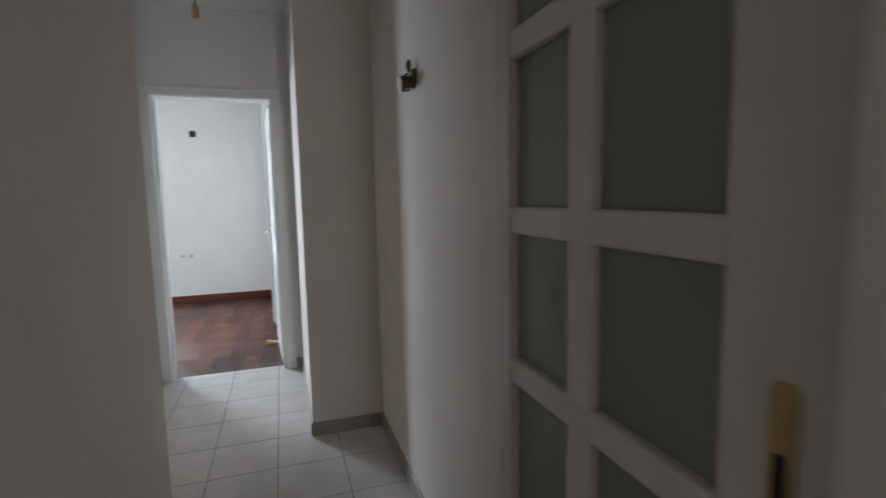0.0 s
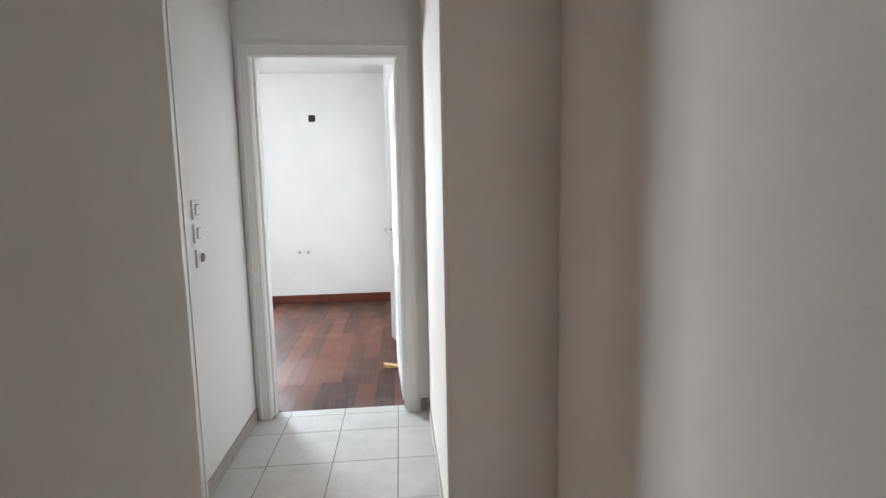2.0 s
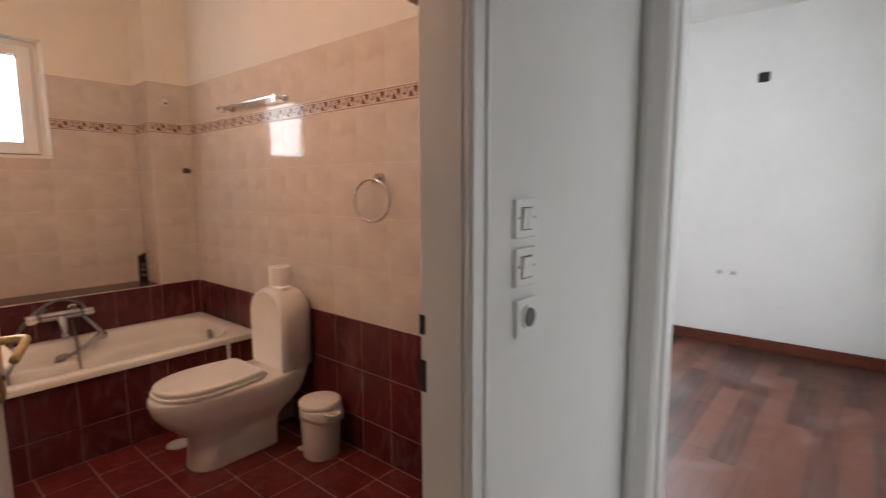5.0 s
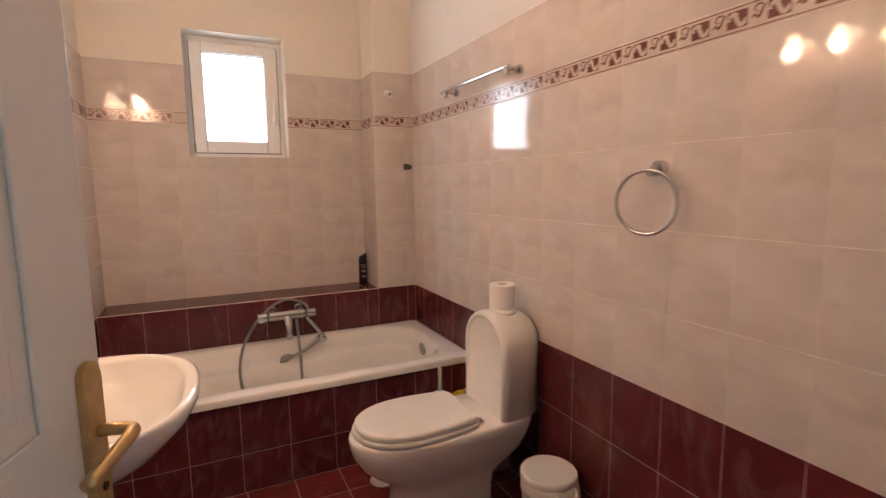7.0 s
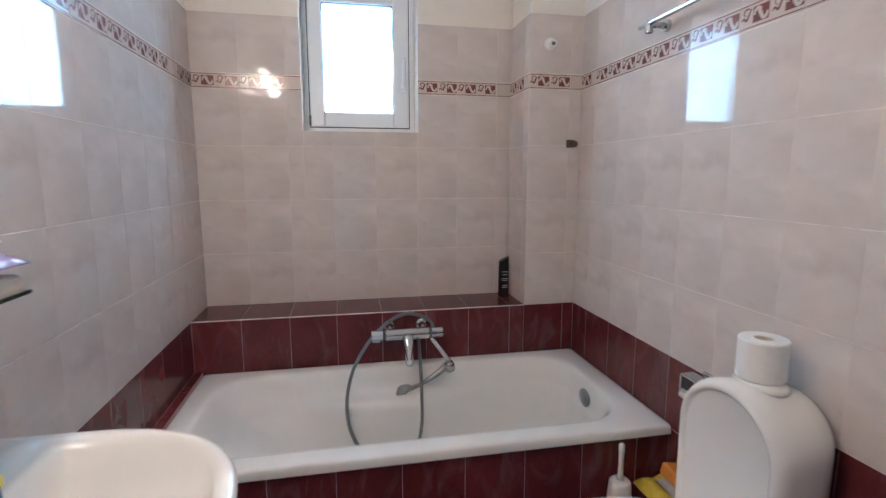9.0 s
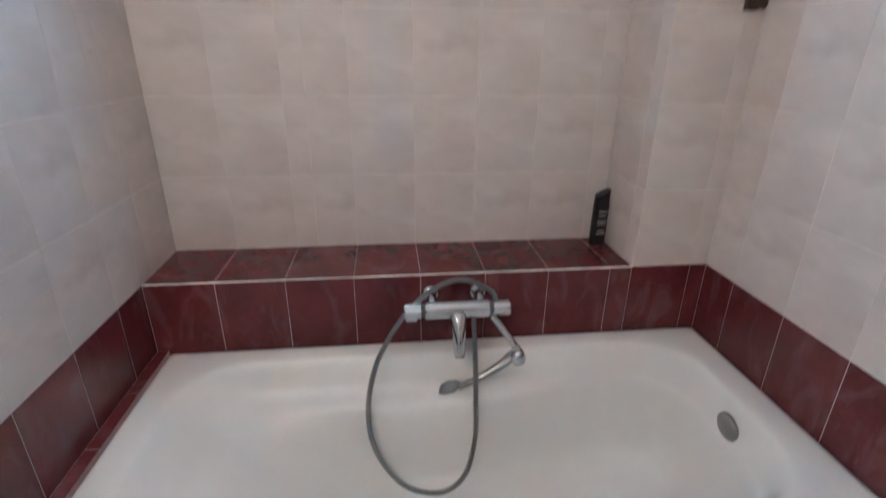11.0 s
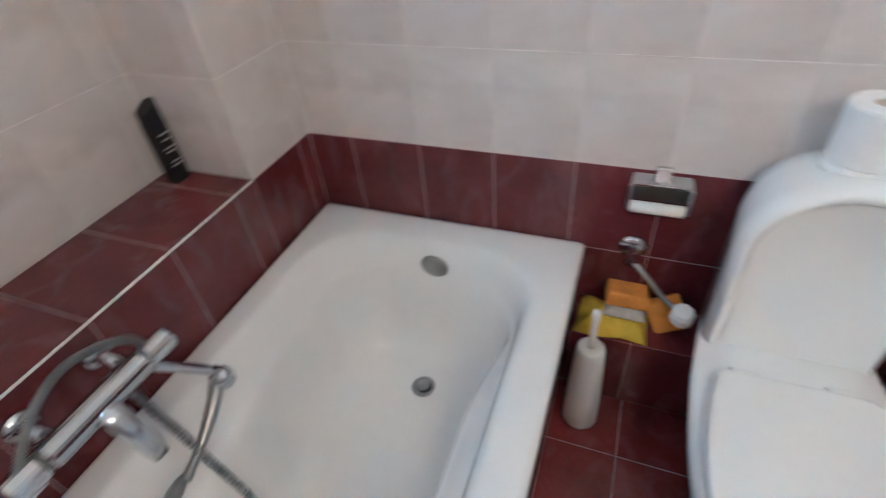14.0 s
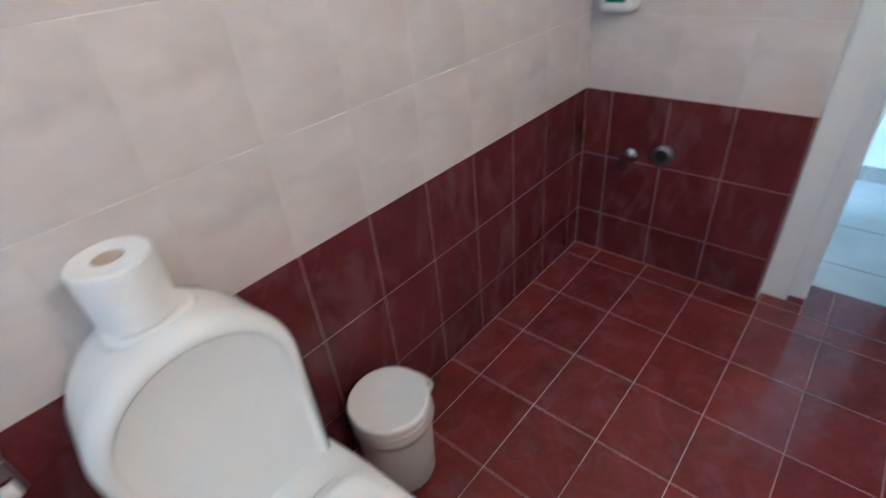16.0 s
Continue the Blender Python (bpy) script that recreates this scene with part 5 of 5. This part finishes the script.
# water heater on the wall by the door
wh = thing("water_heater", "cream cylindrical electric water heater with a brown base", "water heater", (-0.892, 3.265, 1.86))
part("tank", lathe([(0.165, 0.02), (0.178, 0.03), (0.183, 0.05), (0.183, 0.60), (0.16, 0.65), (0.0, 0.67)], (0, 0, 0), 40, True, False), HEATER, wh, smooth=True)
part("base_cover", lathe([(0.0, -0.03), (0.08, -0.025), (0.14, -0.006), (0.163, 0.02)], (0, 0, 0), 40, False, True), HEATERBASE, wh, "brown plastic base cover", True)
part("wall_bracket", box(0.15, 0.189, -0.12, 0.12, 0.45, 0.50, 0.003, 1), SATIN, wh)
part("trim_band", lathe([(0.1835, 0.04), (0.185, 0.042), (0.185, 0.048), (0.1835, 0.05)], (0, 0, 0), 40, False, False), BRASS, wh)

# fittings on the wall by the door
sd = thing("soap_dispenser", "white soap dispenser with a green label on the tiled wall", "dispenser", (BX1, 3.545, 0.94))
part("case", box(-0.075, 0, -0.055, 0.055, 0, 0.20, 0.018, 4), PLASTIC, sd)
part("label", box(-0.0775, -0.0745, -0.032, 0.032, 0.03, 0.15, 0.001, 1), GREEN, sd, "green label")
v1 = thing("angle_valve", "chrome angle valve on the oxblood tiles", "valve", (BX1, 3.467, 0.447))
part("rosette", lathe([(0.03, 0), (0.03, 0.003), (0.016, 0.012), (0, 0.013)], (0, 0, 0), 22, True, False), CHROME, v1, smooth=True).matrix_basis = pose(0, 0, 0, 0, -90, 0)
part("body", rod((-0.01, 0, 0), (-0.055, 0, 0), 0.012, 0.012), CHROME, v1)
part("outlet", rod((-0.045, 0, 0), (-0.045, 0, -0.035), 0.010, 0.012), CHROME, v1)
part("knob", rod((-0.055, 0, 0), (-0.075, 0, 0), 0.016, 0.014, 12), CHROME, v1)
v2 = thing("waste_outlet", "round steel waste pipe outlet in the tiles", "pipe outlet", (BX1, 3.347, 0.478))
part("ring", lathe([(0.022, 0.022), (0.034, 0.022), (0.037, 0.016), (0.034, 0), (0.030, 0)], (0, 0, 0), 26, False, False), SATIN, v2, smooth=True).matrix_basis = pose(0, 0, 0, 0, -90, 0)
part("hollow", rod((0, 0, 0), (-0.010, 0, 0), 0.024, 0.024, 20), DARK, v2)

# ---------------------------------------------------------------- pieces of walls and floors
XJ = [-0.78 - 0.2003 * k for k in range(15)][::-1]
YJ = [2.1195 + 0.2018 * k for k in range(-1, 9)]
DJ = [0.175, 0.425]
CJ = [0.925, 1.175, 1.425]


def border_data(w):
    """A relief border tile: cream slab, thin brown lines and a scrolled leaf on a dark ground."""
    key = ("border", round(w, 3))
    if key in TILES:
        return TILES[key]
    bm = bmesh.new()
    h, c = 0.068, 0.0015
    loft(bm, [[(0, 0, -0.008), (w, 0, -0.008), (w, h, -0.008), (0, h, -0.008)], [(0, 0, -c), (w, 0, -c), (w, h, -c), (0, h, -c)], [(c, c, 0.001), (w - c, c, 0.001), (w - c, h - c, 0.001), (c, h - c, 0.001)]], cap0=False)

    def ribbon(pts, wide, z, mi):
        left, right = [], []
        for i, p in enumerate(pts):
            d = Vector(pts[min(i + 1, len(pts) - 1)]) - Vector(pts[max(i - 1, 0)])
            n = Vector((-d.y, d.x)).normalized() * wide * (0.35 + 0.65 * math.sin(math.pi * (i + 0.5) / len(pts)))
            left.append(bm.verts.new((min(max(p[0] + n.x, 0.001), w - 0.001), p[1] + n.y, z)))
            right.append(bm.verts.new((min(max(p[0] - n.x, 0.001), w - 0.001), p[1] - n.y, z)))
        for i in range(len(pts) - 1):
            f = bm.faces.new((right[i], right[i + 1], left[i + 1], left[i]))
            f.material_index = mi

    def patch(x0, x1, y0, y1, z, mi):
        if x1 > w - 0.001:
            x1 = w - 0.001
        if x1 > x0:
            f = bm.faces.new([bm.verts.new(q) for q in ((x0, y0, z), (x1, y0, z), (x1, y1, z), (x0, y1, z))])
            f.material_index = mi

    patch(0.001, w, 0.004, 0.0065, 0.0016, 1)
    patch(0.001, w, 0.0615, 0.064, 0.0016, 1)
    for x in (0.0, 0.1):
        if x + 0.09 > w:
            continue
        patch(x + 0.042, x + 0.094, 0.014, 0.055, 0.0014, 1)
        ribbon([(x + 0.045 + 0.045 * t, 0.034 + 0.015 * math.sin(t * 6.3)) for t in [k / 12 for k in range(13)]], 0.0055, 0.0022, 0)
        ribbon([(x + 0.060 + 0.012 * math.cos(a), 0.040 + 0.010 * math.sin(a)) for a in [0.4 + 0.45 * k for k in range(9)]], 0.0030, 0.0024, 0)
        ribbon([(x + 0.080 + 0.010 * math.cos(a), 0.028 + 0.010 * math.sin(a)) for a in [3.4 + 0.45 * k for k in range(9)]], 0.0030, 0.0024, 0)
        ribbon([(x + 0.004 + 0.034 * t, 0.026 + 0.022 * t * t + 0.006 * math.sin(t * 9)) for t in [k / 10 for k in range(11)]], 0.0035, 0.0018, 1)
        ribbon([(x + 0.022 + 0.011 * math.cos(a), 0.046 + 0.009 * math.sin(a)) for a in [0.5 * k for k in range(10)]], 0.0022, 0.0019, 1)
    for f in bm.faces:
        f.normal_update()
        if f.normal.z < -0.5 and len(f.verts) == 4 and all(q.co.z > 0.0012 for q in f.verts):
            f.normal_flip()
    me = bpy.data.meshes.new("border_tile")
    bm.to_mesh(me)
    bm.free()
    me.materials.append(BORDERBASE)
    me.materials.append(BORDERRED)
    TILES[key] = me
    return me


def border(parent, frame_m, joints, regions):
    for u0, u1 in regions:
        us = [u0] + [u for u in joints if u0 + 0.02 < u < u1 - 0.02] + [u1]
        for a, b in zip(us, us[1:]):
            ob = new("border_tile", border_data(b - a - 0.001))
            ob.parent = parent
            ob.matrix_basis = frame_m @ Matrix.Translation((a, 1.676, 0))


def tiled_wall(parent, frame_m, joints, spans, dado=True, hole=None):
    for u0, u1 in spans:
        if dado:
            lay(parent, frame_m, joints, DJ, [(u0, u1, 0.0, DADO)], OXBLOOD, 0.0021)
        lay(parent, frame_m, joints, CJ, [(u0, u1, DADO, 1.675)], CREAM, 0.0017, upright=0.0007)
        lay(parent, frame_m, joints, [], [(u0, u1, 1.745, TOP)], CREAM, 0.0017, upright=0.0007)
    border(parent, frame_m, joints, spans)


P_NORTH = plane((0, BY1, 0), (1, 0, 0), UPZ)
P_WEST = plane((BX0, 0, 0), (0, 1, 0), UPZ)
P_SOUTH = plane((0, BY0, 0), (-1, 0, 0), UPZ)
P_EAST = plane((BX1, 0, 0), (0, -1, 0), UPZ)
P_LEDGE = plane((LEDGE, 0, 0), (0, 1, 0), UPZ)
P_TOP = plane((0, 0, DADO + 0.002), (0, 1, 0), (-1, 0, 0))
P_DUCT = plane((0, DUCT, 0), (1, 0, 0), UPZ)
P_APRON = plane((-2.754, 0, 0), (0, 1, 0), UPZ)

tiled_wall(wall_north, P_NORTH, XJ, [(LEDGE, BX1)])
tiled_wall(wall_south, P_SOUTH, [-x for x in XJ][::-1], [(-BX1, -LEDGE)])
tiled_wall(wall_south, P_SOUTH, [-x for x in XJ][::-1], [(-LEDGE, -BX0)], dado=False)
tiled_wall(wall_east, P_EAST, [-3.555 + 0.202 * k for k in range(9)], [(-BY1, -2.942)])
lay(wall_west, P_WEST, YJ, CJ, [(BY0, WY0, DADO, 1.675), (WY1, DUCT, DADO, 1.675), (WY0, WY1, DADO, WZ0)], CREAM, 0.0017, upright=0.0007)
lay(wall_west, P_WEST, YJ, CJ, [(BY0, WY0, 1.745, TOP), (WY1, DUCT, 1.745, TOP)], CREAM, 0.0017, upright=0.0007)
border(wall_west, P_WEST, YJ, [(BY0, WY0), (WY1, DUCT)])
tiled_wall(duct, P_LEDGE, [3.600], [(DUCT, BY1)])
lay(duct, P_DUCT, [-3.58], CJ, [(BX0, LEDGE, DADO, 1.675), (BX0, LEDGE, 1.745, TOP)], CREAM, 0.0017, upright=0.0007)
border(duct, P_DUCT, [-3.58], [(BX0, LEDGE)])
lay(ledge, P_LEDGE, YJ, DJ, [(BY0, DUCT, 0.38, DADO)], OXBLOOD, 0.0021)
lay(ledge, P_TOP, YJ, [], [(BY0, DUCT, -LEDGE, -BX0)], OXBLOOD, 0.0021)
lay(tub, P_APRON, YJ, [0.175], [(BY0, BY1, 0.0, 0.41)], OXBLOOD, 0.0021)
lay(boxing, plane((0, 3.51, 0), (1, 0, 0), UPZ), XJ, [], [(-2.737, -2.40, 0, 0.25)], OXBLOOD, 0.0021)
lay(boxing, plane((0, 0, 0.25), (1, 0, 0), (0, 1, 0)), XJ, [], [(-2.737, -2.40, 3.51, BY1)], OXBLOOD, 0.0021)
lay(strip, plane((0, 0, 0.452), (1, 0, 0), (0, 1, 0)), [-3.32, -3.12, -2.92], [], [(LEDGE, -2.757, BY0, 1.954)], OXBLOOD, 0.0021)
lay(floor_bathroom, plane((0, 0, 0), (1, 0, 0), (0, 1, 0)), [-0.797 - 0.2532 * k for k in range(13)][::-1], [3.536 - 0.2007 * k for k in range(10)][::-1], [(-2.754, BX1, BY0, BY1), (BX1, HX0, 2.05, 2.81), (BX1, -0.645, 2.81, 2.942), (-0.645, -0.604, 2.81, 2.862)], REDFLOOR, 0.0028)
HJX = [0.004 + 0.3187 * k for k in range(-2, 5)]
HJY = [3.459 - 0.3215 * k for k in range(-1, 20)][::-1]
lay(floor_passage, plane((0, 0, 0), (1, 0, 0), (0, 1, 0)), HJX, HJY, [(HX0, HXR, 1.852, 3.661), (HXN, HXR, -2.4, 1.852), (-0.41, 0.373, 3.661, 3.742)], HALLTILE, 0.004)

# boards of the bedroom floor, those by the door apart, the rest in one mesh
rnd = random.Random(5)
bw = 0.125
far = bmesh.new()
x = -2.7
k = 0
while x < 0.90:
    y = 3.746 - rnd.random() * 0.9
    while y < 6.76:
        ln = rnd.choice((0.55, 0.75, 0.95, 1.2))
        a, b = max(y, 3.746), min(y + ln, 6.758)
        if b - a > 0.02:
            if x > -1.6:
                ob = new("board", tile_data(bw - 0.0008, b - a - 0.0008, WOOD, 0.003, 0.0004))
                ob.parent = floor_bedroom
                ob.matrix_basis = Matrix.Translation((x, a, 0))
            else:
                add_box(far, x, x + bw - 0.0012, a, b - 0.0012, -0.004, 0)
        y += ln
    x += bw
tagged(part("boards", far, WOOD, floor_bedroom), kind="stuff")

# pale pointing along the front edge of the ledge
part("edge_pointing", box(LEDGE - 0.0030, LEDGE + 0.0004, BY0, DUCT, DADO - 0.0030, DADO + 0.0022, 0.0008, 1), GROUT, ledge)
blossom = bmesh.new()
for bx, by, r in ((-2.14, 2.02, 0.022), (-2.19, 2.01, 0.016), (-2.23, 2.025, 0.014)):
    for k in range(5):
        a = 2 * math.pi * k / 5
        loft(blossom, [[(bx + r * 0.6 * math.cos(a) + rr * math.cos(t), by + r * 0.6 * math.sin(a) + rr * math.sin(t), z) for t in [2 * math.pi * q / 8 for q in range(8)]] for rr, z in ((r * 0.5, 1.184), (r * 0.4, 1.1875))])
part("printed_blossom", blossom, PAPER, bpy.data.objects["sanitary_packet"], "white printed blossoms")
